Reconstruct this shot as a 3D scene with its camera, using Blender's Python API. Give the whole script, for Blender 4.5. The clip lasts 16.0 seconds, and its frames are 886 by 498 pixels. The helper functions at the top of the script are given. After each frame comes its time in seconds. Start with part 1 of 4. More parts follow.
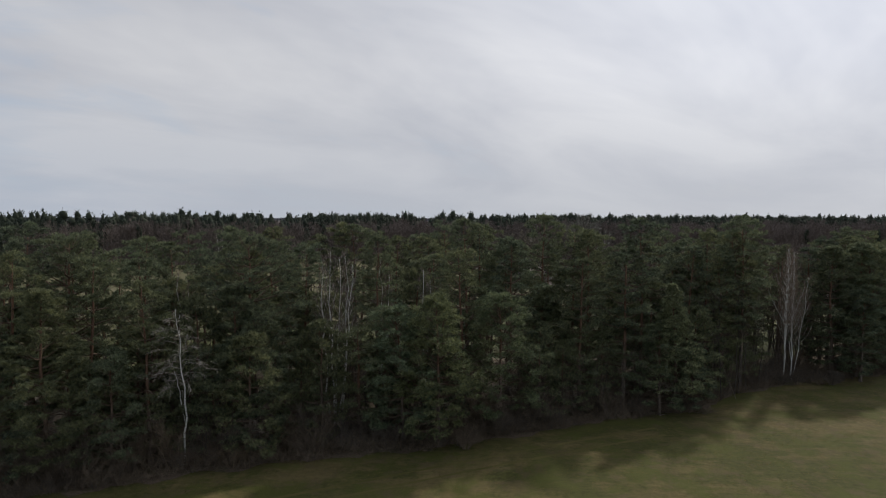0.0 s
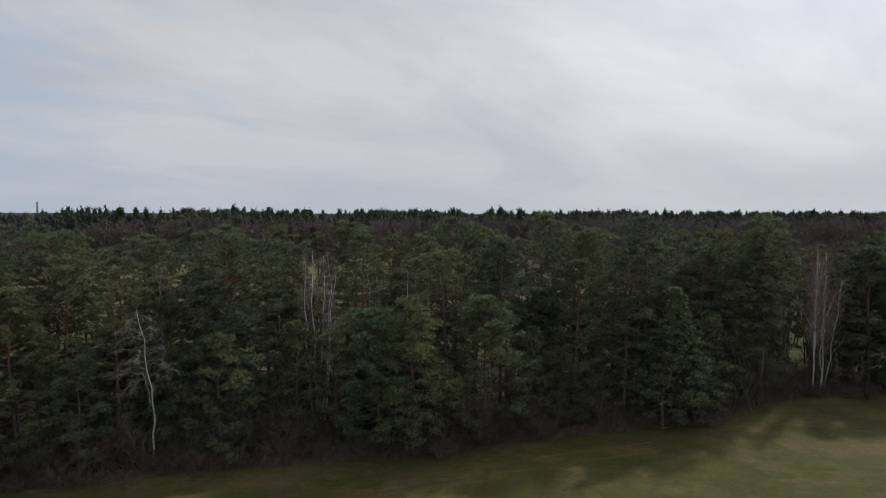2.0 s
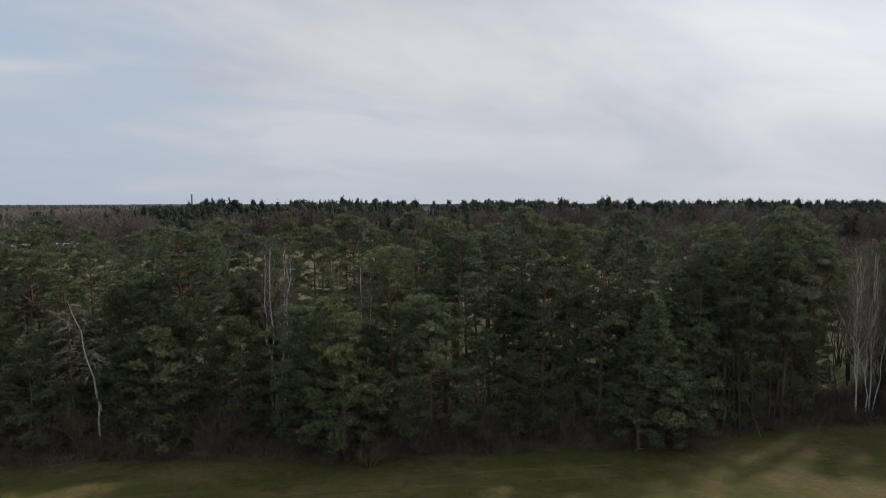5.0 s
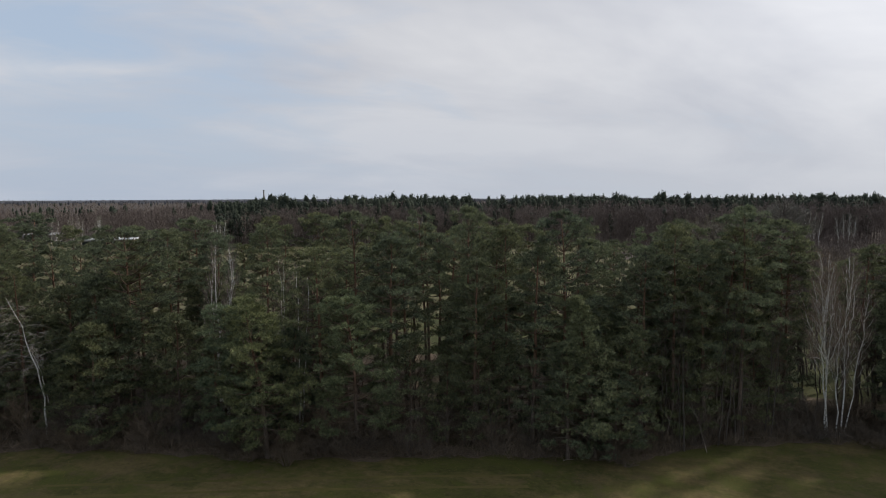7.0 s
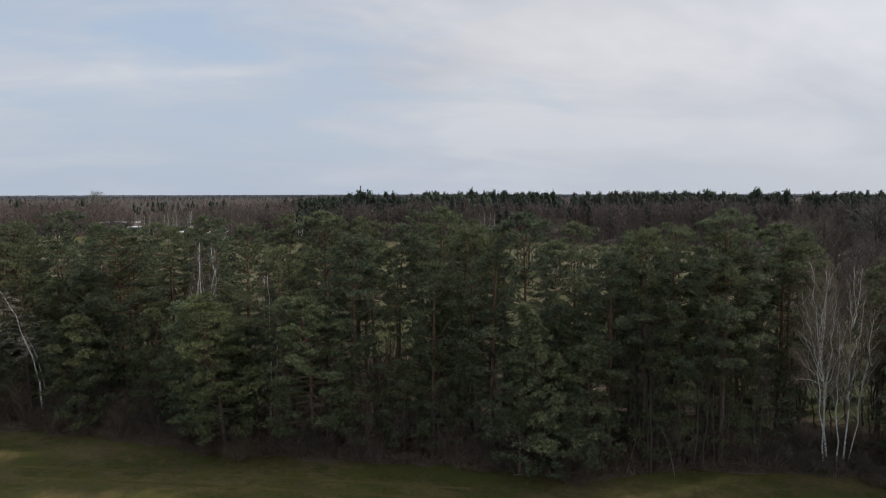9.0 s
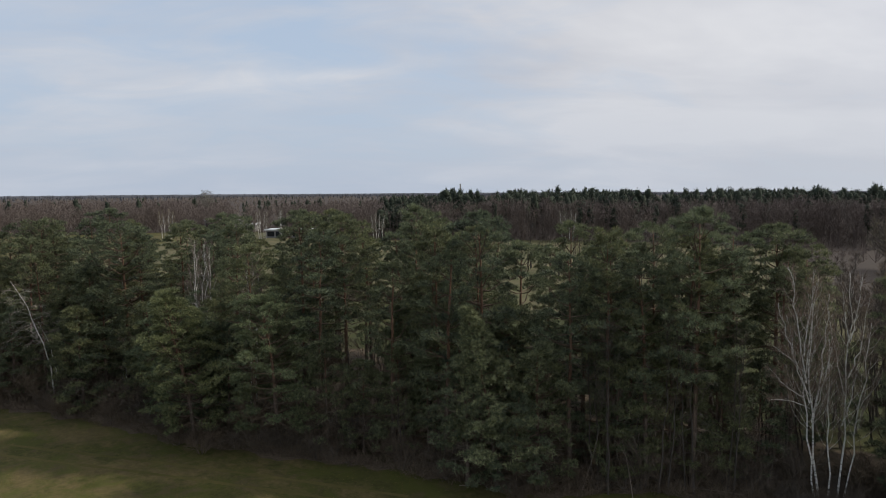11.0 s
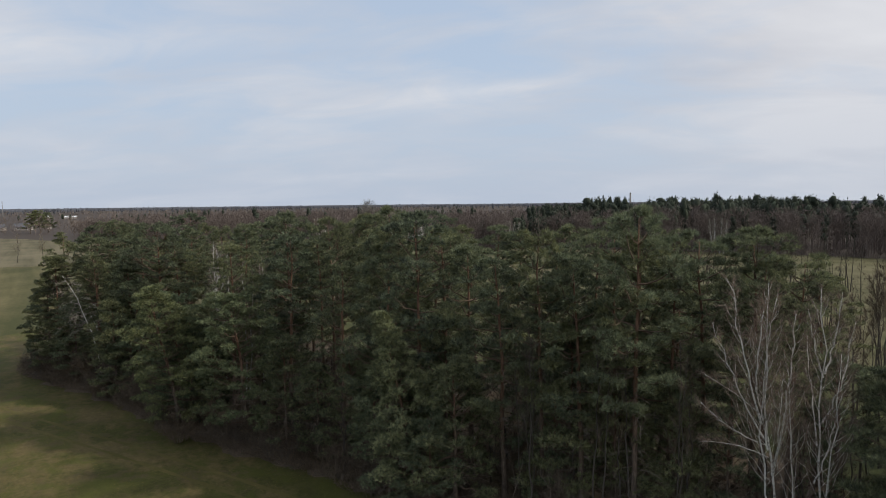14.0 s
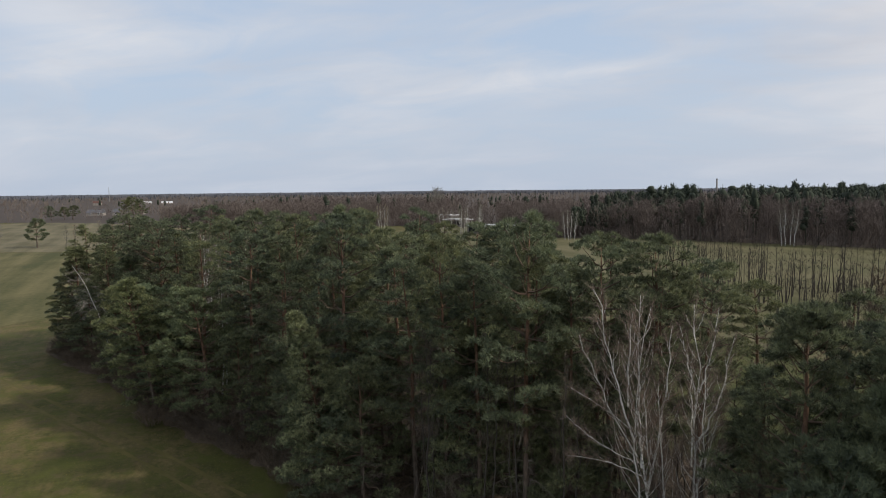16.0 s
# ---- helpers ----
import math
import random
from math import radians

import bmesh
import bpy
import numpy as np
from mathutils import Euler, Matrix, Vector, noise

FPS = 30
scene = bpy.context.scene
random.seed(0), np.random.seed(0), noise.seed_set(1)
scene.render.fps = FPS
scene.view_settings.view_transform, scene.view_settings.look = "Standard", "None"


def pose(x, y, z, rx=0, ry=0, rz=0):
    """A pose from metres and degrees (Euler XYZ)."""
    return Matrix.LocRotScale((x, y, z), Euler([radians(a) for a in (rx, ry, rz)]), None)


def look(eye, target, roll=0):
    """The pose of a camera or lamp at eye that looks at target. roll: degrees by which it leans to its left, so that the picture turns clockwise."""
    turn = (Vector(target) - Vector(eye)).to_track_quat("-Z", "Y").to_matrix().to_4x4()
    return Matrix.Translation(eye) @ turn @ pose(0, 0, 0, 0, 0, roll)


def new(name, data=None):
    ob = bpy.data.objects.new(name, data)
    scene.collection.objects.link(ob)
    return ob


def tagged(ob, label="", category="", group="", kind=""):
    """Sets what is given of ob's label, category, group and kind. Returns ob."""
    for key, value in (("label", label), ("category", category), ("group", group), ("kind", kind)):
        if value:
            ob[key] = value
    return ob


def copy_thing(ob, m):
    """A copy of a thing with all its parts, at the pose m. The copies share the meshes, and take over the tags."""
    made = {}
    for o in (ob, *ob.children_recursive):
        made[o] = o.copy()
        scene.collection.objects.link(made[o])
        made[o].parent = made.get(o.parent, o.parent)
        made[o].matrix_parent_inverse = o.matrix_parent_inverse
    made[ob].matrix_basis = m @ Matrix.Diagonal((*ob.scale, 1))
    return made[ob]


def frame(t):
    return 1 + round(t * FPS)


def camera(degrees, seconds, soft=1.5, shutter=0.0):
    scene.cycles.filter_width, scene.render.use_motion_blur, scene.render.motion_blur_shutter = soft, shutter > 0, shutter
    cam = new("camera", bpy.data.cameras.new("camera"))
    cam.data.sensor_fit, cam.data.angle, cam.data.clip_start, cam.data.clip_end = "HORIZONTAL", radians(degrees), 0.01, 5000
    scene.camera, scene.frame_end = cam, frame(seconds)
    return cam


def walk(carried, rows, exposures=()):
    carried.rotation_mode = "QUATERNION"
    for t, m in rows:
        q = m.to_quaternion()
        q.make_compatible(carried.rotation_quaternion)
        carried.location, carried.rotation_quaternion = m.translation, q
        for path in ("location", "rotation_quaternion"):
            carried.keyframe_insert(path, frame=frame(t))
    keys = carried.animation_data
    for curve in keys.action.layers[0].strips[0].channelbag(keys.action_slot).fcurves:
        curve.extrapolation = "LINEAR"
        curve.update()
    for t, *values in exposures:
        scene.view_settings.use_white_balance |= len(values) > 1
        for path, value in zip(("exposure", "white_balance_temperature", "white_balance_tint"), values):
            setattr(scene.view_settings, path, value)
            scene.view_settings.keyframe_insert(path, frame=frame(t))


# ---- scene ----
cam = camera(68.7, 16.0, soft=1.0)
PATH = [
    (0, (1.484, -0.389, 19.735), (1.445, 1.608, 19.633), 0.2),
    (0.5, (2.802, 0.232, 19.74), (2.754, 2.229, 19.637), 0.2),
    (1, (4.508, 0.869, 19.895), (4.406, 2.863, 19.788), 0.2),
    (1.5, (6.28, 1.675, 19.97), (6.11, 3.664, 19.857), 0.2),
    (2, (8.203, 2.567, 20.012), (7.979, 4.551, 19.896), 0.2),
    (2.5, (10.265, 3.478, 20.124), (9.984, 5.454, 20.001), 0.2),
    (3, (12.467, 4.518, 20.158), (12.129, 6.485, 20.032), 0.1),
    (3.2, (13.405, 4.912, 20.158), (13.047, 6.876, 20.033), 0.0),
    (5.5, (25.685, 10.481, 20.437), (25.018, 12.36, 20.283), 0.0),
    (6, (28.377, 11.822, 20.471), (27.684, 13.691, 20.313), 0.0),
    (6.5, (31.159, 13.001, 20.61), (30.391, 14.841, 20.45), -0.1),
    (7, (33.774, 14.331, 20.813), (32.943, 16.143, 20.65), -0.2),
    (7.5, (36.212, 15.814, 20.932), (35.316, 17.594, 20.766), -0.1),
    (8, (38.595, 17.406, 21.122), (37.65, 19.16, 20.95), -0.1),
    (8.5, (40.916, 19.162, 21.2), (39.909, 20.881, 21.027), -0.1),
    (9, (43.198, 21.194, 21.225), (42.099, 22.855, 21.049), -0.1),
    (9.2, (43.988, 22.031, 21.216), (42.867, 23.678, 21.039), -0.1),
    (11.3, (52.548, 31.099, 21.074), (51.16, 32.528, 20.898), -0.5),
    (11.5, (53.278, 32.032, 20.993), (51.873, 33.444, 20.821), -0.6),
    (12, (54.782, 34.427, 20.862), (53.328, 35.79, 20.695), -0.5),
    (12.5, (56.278, 37.008, 20.615), (54.75, 38.289, 20.455), -0.4),
    (13, (57.607, 39.696, 20.436), (56.005, 40.883, 20.283), -0.5),
    (13.5, (58.875, 42.297, 20.285), (57.219, 43.408, 20.137), -0.5),
    (14, (60.139, 44.773, 20.246), (58.439, 45.817, 20.1), -0.6),
    (14.5, (61.459, 47.234, 20.26), (59.716, 48.205, 20.119), -0.5),
    (15, (62.821, 49.707, 20.425), (61.053, 50.632, 20.288), -0.5),
    (15.5, (64.157, 52.067, 20.812), (62.366, 52.947, 20.671), -0.5),
    (16, (65.522, 54.605, 21.271), (63.706, 55.421, 21.084), -0.6),
]
walk(cam, [(t, look(eye, target, roll)) for t, eye, target, roll in PATH], [(0, -0.2), (3, -0.12), (5.5, -0.06), (9, 0.0), (12.5, 0.06), (16, 0.1)])

# ---- sky, sun ----
SUN_AZ, SUN_EL = radians(36.0), radians(38.0)
SUN_DIR = Vector((math.sin(SUN_AZ) * math.cos(SUN_EL), math.cos(SUN_AZ) * math.cos(SUN_EL), math.sin(SUN_EL)))


class Nodes:
    """Short hand for building a node tree."""

    def __init__(self, tree):
        self.t = tree
        tree.nodes.clear()

    def add(self, kind, **sets):
        n = self.t.nodes.new(kind)
        for k, v in sets.items():
            if k == "ins":
                for key, val in v.items():
                    if isinstance(val, bpy.types.NodeSocket):
                        self.t.links.new(val, n.inputs[key])
                    else:
                        n.inputs[key].default_value = val
            elif k == "operation":
                n.operation = v
            elif k == "blend":
                n.data_type, n.blend_type = "RGBA", v
            elif k == "dims":
                n.noise_dimensions = v
        return n

    def math(self, op, a, b=0.0, c=0.0):
        return self.add("ShaderNodeMath", operation=op, ins={0: a, 1: b, 2: c}).outputs[0]

    def mix(self, fac, a, b, blend="MIX"):
        return self.add("ShaderNodeMix", blend=blend, ins={0: fac, 6: a, 7: b}).outputs[2]

    def noise(self, vec, scale, detail=3.0, rough=0.55, distortion=0.0):
        return self.add("ShaderNodeTexNoise", ins={"Vector": vec, "Scale": scale, "Detail": detail, "Roughness": rough, "Distortion": distortion}).outputs["Fac"]

    def ramp(self, fac, lo, hi, a=0.0, b=1.0):
        return self.add("ShaderNodeMapRange", ins={0: fac, 1: lo, 2: hi, 3: a, 4: b}).outputs[0]


def build_world():
    world = bpy.data.worlds.new("sky")
    scene.world = world
    world.use_nodes = True
    n = Nodes(world.node_tree)
    coord = n.add("ShaderNodeTexCoord").outputs["Generated"]
    sky = n.add("ShaderNodeTexSky")
    sky.sky_type, sky.sun_disc = "NISHITA", False
    sky.sun_elevation, sky.sun_rotation = SUN_EL, SUN_AZ
    sky.air_density, sky.dust_density, sky.ozone_density = 1.0, 1.5, 1.0
    xyz = n.add("ShaderNodeSeparateXYZ", ins={0: coord})
    up = n.math("MAXIMUM", xyz.outputs[2], 0.0)
    # a cloud deck seen in perspective: the direction cast on a plane overhead
    deep = n.math("ADD", up, 0.22)
    px = n.math("DIVIDE", xyz.outputs[0], deep)
    py = n.math("DIVIDE", xyz.outputs[1], deep)
    deck = n.add("ShaderNodeCombineXYZ", ins={0: px, 1: py, 2: 0.0}).outputs[0]
    deck = n.add("ShaderNodeMapping", ins={0: deck, 2: (0, 0, radians(-48))}).outputs[0]
    deck = n.add("ShaderNodeMapping", ins={0: deck, 1: (0.7, 0.35, 0.0), 3: (0.6, 0.95, 1.0)}).outputs[0]
    big = n.noise(deck, 1.0, 3.0, 0.5, 0.3)
    fine = n.noise(deck, 3.0, 6.0, 0.6, 0.8)
    glow = n.add("ShaderNodeVectorMath", operation="DOT_PRODUCT", ins={0: coord, 1: SUN_DIR}).outputs["Value"]
    near_sun = n.ramp(glow, 0.1, 1.0)
    cover = n.math("ADD", n.math("ADD", n.math("MULTIPLY", big, 0.66), n.math("MULTIPLY", fine, 0.44)), n.math("MULTIPLY", near_sun, 0.3))
    cover = n.ramp(cover, 0.46, 0.70)
    grey = n.ramp(n.noise(deck, 1.0, 5.0, 0.55, 0.4), 0.38, 0.62)
    cloud = n.mix(grey, (5.0, 5.2, 5.8, 1), (6.8, 6.9, 7.25, 1))
    lift = n.math("ADD", 1.0, n.math("MULTIPLY", n.math("POWER", near_sun, 5.0), 0.95))
    cloud = n.mix(1.0, cloud, n.add("ShaderNodeCombineColor", ins={0: lift, 1: lift, 2: lift}).outputs[0], "MULTIPLY")
    blue = n.mix(0.75, sky.outputs[0], (5.0, 6.0, 7.5, 1))
    out = n.mix(cover, blue, cloud)
    haze = n.ramp(up, 0.0, 0.2, 0.75, 0.0)
    low_sky = n.mix(near_sun, (4.55, 5.15, 6.2, 1), (6.2, 6.3, 6.6, 1))
    out = n.mix(haze, out, low_sky)
    bg = n.add("ShaderNodeBackground", ins={0: out, 1: 0.1})
    n.t.links.new(bg.outputs[0], n.add("ShaderNodeOutputWorld").inputs[0])


build_world()
sun = new("sun", bpy.data.lights.new("sun", "SUN"))
sun.data.energy, sun.data.angle, sun.data.color = 2.65, radians(3.0), (1.0, 0.93, 0.80)
sun.matrix_world = look(SUN_DIR * 300, (0, 0, 0))


# ---- materials ----
def material(name, paint, rough=0.8, translucent=0.0, bump=0.0, bump_scale=8.0, metallic=0.0):
    """A material whose colour comes from paint(nodes, object coordinates)."""
    mat = bpy.data.materials.new(name)
    mat.use_nodes = True
    n = Nodes(mat.node_tree)
    vec = n.add("ShaderNodeTexCoord").outputs["Object"]
    colour = paint(n, vec)
    bsdf = n.add("ShaderNodeBsdfPrincipled", ins={"Base Color": colour, "Roughness": rough, "Metallic": metallic})
    bsdf.inputs["Specular IOR Level"].default_value = 0.25
    if bump:
        height = n.noise(vec, bump_scale, 4.0, 0.6)
        b = n.add("ShaderNodeBump", ins={"Strength": bump, "Distance": 0.05, "Height": height})
        n.t.links.new(b.outputs[0], bsdf.inputs["Normal"])
    shader = bsdf.outputs[0]
    if translucent:
        tr = n.add("ShaderNodeBsdfTranslucent", ins={0: colour})
        shader = n.add("ShaderNodeMixShader", ins={0: translucent, 1: shader, 2: tr.outputs[0]}).outputs[0]
    n.t.links.new(shader, n.add("ShaderNodeOutputMaterial").inputs[0])
    return mat


def rgb(r, g, b):
    return (r, g, b, 1.0)


def island_mix(a, b, spread=1.0, vary=True):
    """Two colours mixed by piece, by object and by a slow noise; vary: each object leans to a cooler or warmer hue."""
    def paint(n, vec):
        info = n.add("ShaderNodeObjectInfo").outputs["Random"]
        isl = n.add("ShaderNodeNewGeometry").outputs["Random Per Island"]
        slow = n.noise(vec, 1.2 if vary else 0.05, 2.0)
        f = n.math("ADD", n.math("MULTIPLY", n.math("POWER", isl, 1.6), 0.85 * spread), n.math("MULTIPLY", info, 0.3 if vary else 0.1))
        f = n.math("ADD", f, n.math("MULTIPLY", n.math("SUBTRACT", slow, 0.45), 1.3))
        f = n.add("ShaderNodeClamp", ins={0: f}).outputs[0]
        colour = n.mix(f, rgb(*a), rgb(*b))
        if not vary:
            return colour
        hue = n.math("FRACT", n.math("MULTIPLY", info, 7.31))
        return n.mix(1.0, colour, n.mix(hue, rgb(0.84, 0.93, 0.98), rgb(1.07, 1.05, 0.90)), "MULTIPLY")
    return paint


def pine_bark(n, vec):
    z = n.add("ShaderNodeSeparateXYZ", ins={0: vec}).outputs[2]
    wob = n.math("MULTIPLY", n.noise(vec, 0.6, 2.0), 5.0)
    up = n.ramp(n.math("ADD", z, wob), 6.0, 10.5)
    flat = n.add("ShaderNodeMapping", ins={0: vec, 3: (9.0, 9.0, 2.2)}).outputs[0]
    plates = n.ramp(n.noise(flat, 1.0, 4.0, 0.65), 0.35, 0.65)
    low = n.mix(plates, rgb(0.060, 0.047, 0.038), rgb(0.19, 0.148, 0.116))
    high = n.mix(plates, rgb(0.095, 0.056, 0.038), rgb(0.205, 0.120, 0.076))
    return n.mix(up, low, high)


def birch_bark(n, vec):
    z = n.add("ShaderNodeSeparateXYZ", ins={0: vec}).outputs[2]
    flat = n.add("ShaderNodeMapping", ins={0: vec, 3: (2.0, 2.0, 9.0)}).outputs[0]
    marks = n.ramp(n.noise(flat, 1.0, 4.0, 0.7), 0.50, 0.62)
    cracks = n.ramp(n.noise(vec, 5.0, 4.0, 0.7), 0.45, 0.6)
    foot = n.math("MULTIPLY", n.ramp(z, 0.3, 2.8, 1.0, 0.0), cracks)
    dark = n.add("ShaderNodeClamp", ins={0: n.math("ADD", n.math("MULTIPLY", marks, 0.75), foot)}).outputs[0]
    white = n.mix(n.noise(vec, 1.4, 3.0), rgb(0.50, 0.48, 0.44), rgb(0.78, 0.76, 0.71))
    return n.mix(dark, white, rgb(0.05, 0.045, 0.04))


def grey_bark(n, vec):
    flat = n.add("ShaderNodeMapping", ins={0: vec, 3: (6.0, 6.0, 1.5)}).outputs[0]
    return n.mix(n.noise(flat, 1.0, 4.0, 0.65), rgb(0.036, 0.031, 0.027), rgb(0.115, 0.098, 0.083))


def grass_paint(n, vec):
    low = n.noise(vec, 0.035, 4.0, 0.55, 0.6)
    mid = n.noise(vec, 0.16, 5.0, 0.62, 0.2)
    patch = n.noise(vec, 0.7, 5.0, 0.65, 0.1)
    fine = n.noise(vec, 2.2, 5.0, 0.7)
    speck = n.noise(vec, 9.0, 3.0, 0.7)
    line = n.add("ShaderNodeMapping", ins={0: vec, 2: (0, 0, radians(-27)), 3: (0.03, 0.55, 1.0)}).outputs[0]
    rows = n.noise(line, 1.0, 3.0, 0.6)
    dry = n.math("ADD", n.math("MULTIPLY", low, 0.45), n.math("MULTIPLY", mid, 0.75))
    dry = n.math("ADD", dry, n.math("MULTIPLY", n.math("SUBTRACT", patch, 0.5), 0.35))
    dry = n.math("ADD", dry, n.math("MULTIPLY", rows, 0.3))
    dry = n.ramp(dry, 0.69, 0.83)
    green = n.mix(n.ramp(fine, 0.3, 0.7), rgb(0.036, 0.038, 0.008), rgb(0.077, 0.076, 0.017))
    straw = n.mix(n.ramp(fine, 0.3, 0.7), rgb(0.079, 0.061, 0.022), rgb(0.150, 0.116, 0.048))
    both = n.mix(dry, green, straw)
    moss = n.math("MULTIPLY", n.ramp(n.noise(vec, 0.3, 5.0, 0.65, 0.2), 0.47, 0.60), 0.75)
    both = n.mix(moss, both, rgb(0.066, 0.073, 0.012))
    bare = n.math("MULTIPLY", n.ramp(n.noise(vec, 0.42, 6.0, 0.7, 0.1), 0.52, 0.64), 0.7)
    both = n.mix(bare, both, rgb(0.092, 0.068, 0.034))
    return n.mix(n.ramp(speck, 0.42, 0.72, 0.0, 0.4), both, rgb(0.040, 0.034, 0.012))


def streaks(a, b):
    """Two colours in broad patches and long mown streaks."""
    def paint(n, vec):
        long = n.add("ShaderNodeMapping", ins={0: vec, 2: (0, 0, radians(-64)), 3: (0.012, 0.16, 1.0)}).outputs[0]
        f = n.math("ADD", n.math("MULTIPLY", n.noise(long, 1.0, 3.0), 0.7), n.math("MULTIPLY", n.noise(vec, 0.05, 4.0), 0.5))
        f = n.math("ADD", f, n.math("MULTIPLY", n.noise(vec, 1.1, 3.0), 0.25))
        return n.mix(n.ramp(f, 0.6, 0.86), rgb(*a), rgb(*b))
    return paint


def litter_paint(n, vec):
    a = n.noise(vec, 0.5, 5.0, 0.65, 0.5)
    b = n.noise(vec, 5.0, 4.0, 0.7)
    brown = n.mix(n.ramp(b, 0.35, 0.65), rgb(0.055, 0.043, 0.031), rgb(0.145, 0.106, 0.072))
    return n.mix(n.ramp(a, 0.5, 0.7), brown, rgb(0.055, 0.055, 0.022))


def plain(r, g, b, k=0.25, scale=3.0):
    def paint(n, vec):
        f = n.noise(vec, scale, 4.0, 0.6)
        return n.mix(f, rgb(r * (1 - k), g * (1 - k), b * (1 - k)), rgb(r * (1 + k), g * (1 + k), b * (1 + k)))
    return paint


NEEDLE = material("pine_needles", island_mix((0.046, 0.054, 0.039), (0.235, 0.250, 0.142)), 0.7, 0.28)
NEEDLE_PALE = material("pale_pine_needles", island_mix((0.046, 0.057, 0.038), (0.235, 0.260, 0.140)), 0.7, 0.22)
NEEDLE_YOUNG = material("young_pine_needles", island_mix((0.072, 0.084, 0.046), (0.310, 0.330, 0.175), 1.4, False), 0.7, 0.15)
NEEDLE_FAR = material("far_needles", island_mix((0.028, 0.036, 0.025), (0.056, 0.067, 0.044), 0.6, False), 0.95)
LIMB_PINE = material("pine_limb_bark", plain(0.115, 0.080, 0.058, 0.35, 4.0), 0.9)
BARK_PINE = material("pine_bark", pine_bark, 0.9, bump=0.8, bump_scale=10)
BARK_BIRCH = material("birch_bark", birch_bark, 0.7, bump=0.3, bump_scale=14)
BARK_GREY = material("grey_bark", grey_bark, 0.9, bump=0.6, bump_scale=12)
TWIG_BIRCH = material("birch_twigs", island_mix((0.12, 0.086, 0.072), (0.27, 0.20, 0.165)), 0.8)
TWIG_BROWN = material("brown_twigs", island_mix((0.060, 0.046, 0.036), (0.180, 0.136, 0.106)), 0.8)
# brown twigs of the far woods, lightened in colour to stand for haze
TWIG_FAR_HAZED = material("hazed_far_twigs", island_mix((0.105, 0.083, 0.073), (0.195, 0.158, 0.140), 0.7, False), 0.95)
# paler again: haze and sunlight on the western woods, mixed into the brown
TWIG_WEST_HAZED = material("hazed_plain_twigs", island_mix((0.165, 0.134, 0.115), (0.228, 0.186, 0.158), 0.5, False), 0.95)
TWIG_PALE = material("pale_twigs", island_mix((0.13, 0.11, 0.09), (0.24, 0.20, 0.16)), 0.85)
BRANCH_BIRCH = material("birch_branch_bark", plain(0.22, 0.185, 0.16, 0.35, 2.5), 0.8)
LIMB_BIRCH = material("birch_limb_bark", plain(0.64, 0.61, 0.56, 0.25, 3.0), 0.75)
# distance haze is put into this colour: far woods turned bluish slate
HAZE_SLATE = material("hazed_skyline", plain(0.085, 0.088, 0.10, 0.2, 0.004), 0.95)
TWIG_DARK = material("alder_twigs", island_mix((0.022, 0.018, 0.016), (0.07, 0.055, 0.046)), 0.85)
BARK_DARK = material("alder_bark", plain(0.050, 0.043, 0.037, 0.35, 3.0), 0.9)
DEADWOOD = material("dead_wood", plain(0.21, 0.175, 0.145, 0.4, 5.0), 0.85, bump=0.4)
PALE_DEAD = material("pale_dead_bark", plain(0.32, 0.285, 0.25, 0.35, 5.0), 0.85)
GRASS = material("meadow_grass", grass_paint, 0.95, bump=0.5, bump_scale=7.0)
BLADE = material("grass_blades", island_mix((0.060, 0.060, 0.014), (0.16, 0.130, 0.05), 1.6), 0.8, 0.35)
MEADOW = material("pale_meadow", streaks((0.050, 0.052, 0.014), (0.128, 0.108, 0.046)), 0.95)
MEADOW_BACK = material("grey_green_meadow", streaks((0.062, 0.060, 0.021), (0.122, 0.106, 0.054)), 0.95)
MEADOW_GREEN = material("fresh_meadow", streaks((0.030, 0.037, 0.008), (0.064, 0.064, 0.018)), 0.95)
FALLOW = material("fallow_grass", streaks((0.082, 0.072, 0.036), (0.155, 0.132, 0.078)), 0.95)
RUT = material("worn_grass", streaks((0.070, 0.064, 0.016), (0.120, 0.098, 0.034)), 0.95)
HUMUS = material("dark_humus", plain(0.055, 0.042, 0.034, 0.35, 0.3), 0.95)
LITTER = material("forest_litter", litter_paint, 0.95, bump=0.9, bump_scale=6.0)
WHITE_WALL = material("white_wall", plain(0.72, 0.72, 0.70, 0.08, 0.6), 0.7)
ROOF_LIGHT = material("light_sheet_roof", plain(0.66, 0.67, 0.69, 0.08, 0.5), 0.5)
ROOF_RED = material("red_tile_roof", plain(0.11, 0.060, 0.050, 0.25, 0.8), 0.85)
ROOF_GREY = material("grey_roof", plain(0.11, 0.11, 0.12, 0.2, 0.8), 0.85)
PLASTER = material("pale_plaster", plain(0.30, 0.27, 0.24, 0.12, 0.5), 0.85)
GLASS_DARK = material("dark_window", plain(0.02, 0.022, 0.026, 0.1, 1.0), 0.15)
CONCRETE = material("grey_concrete", plain(0.22, 0.21, 0.20, 0.2, 0.5), 0.9)


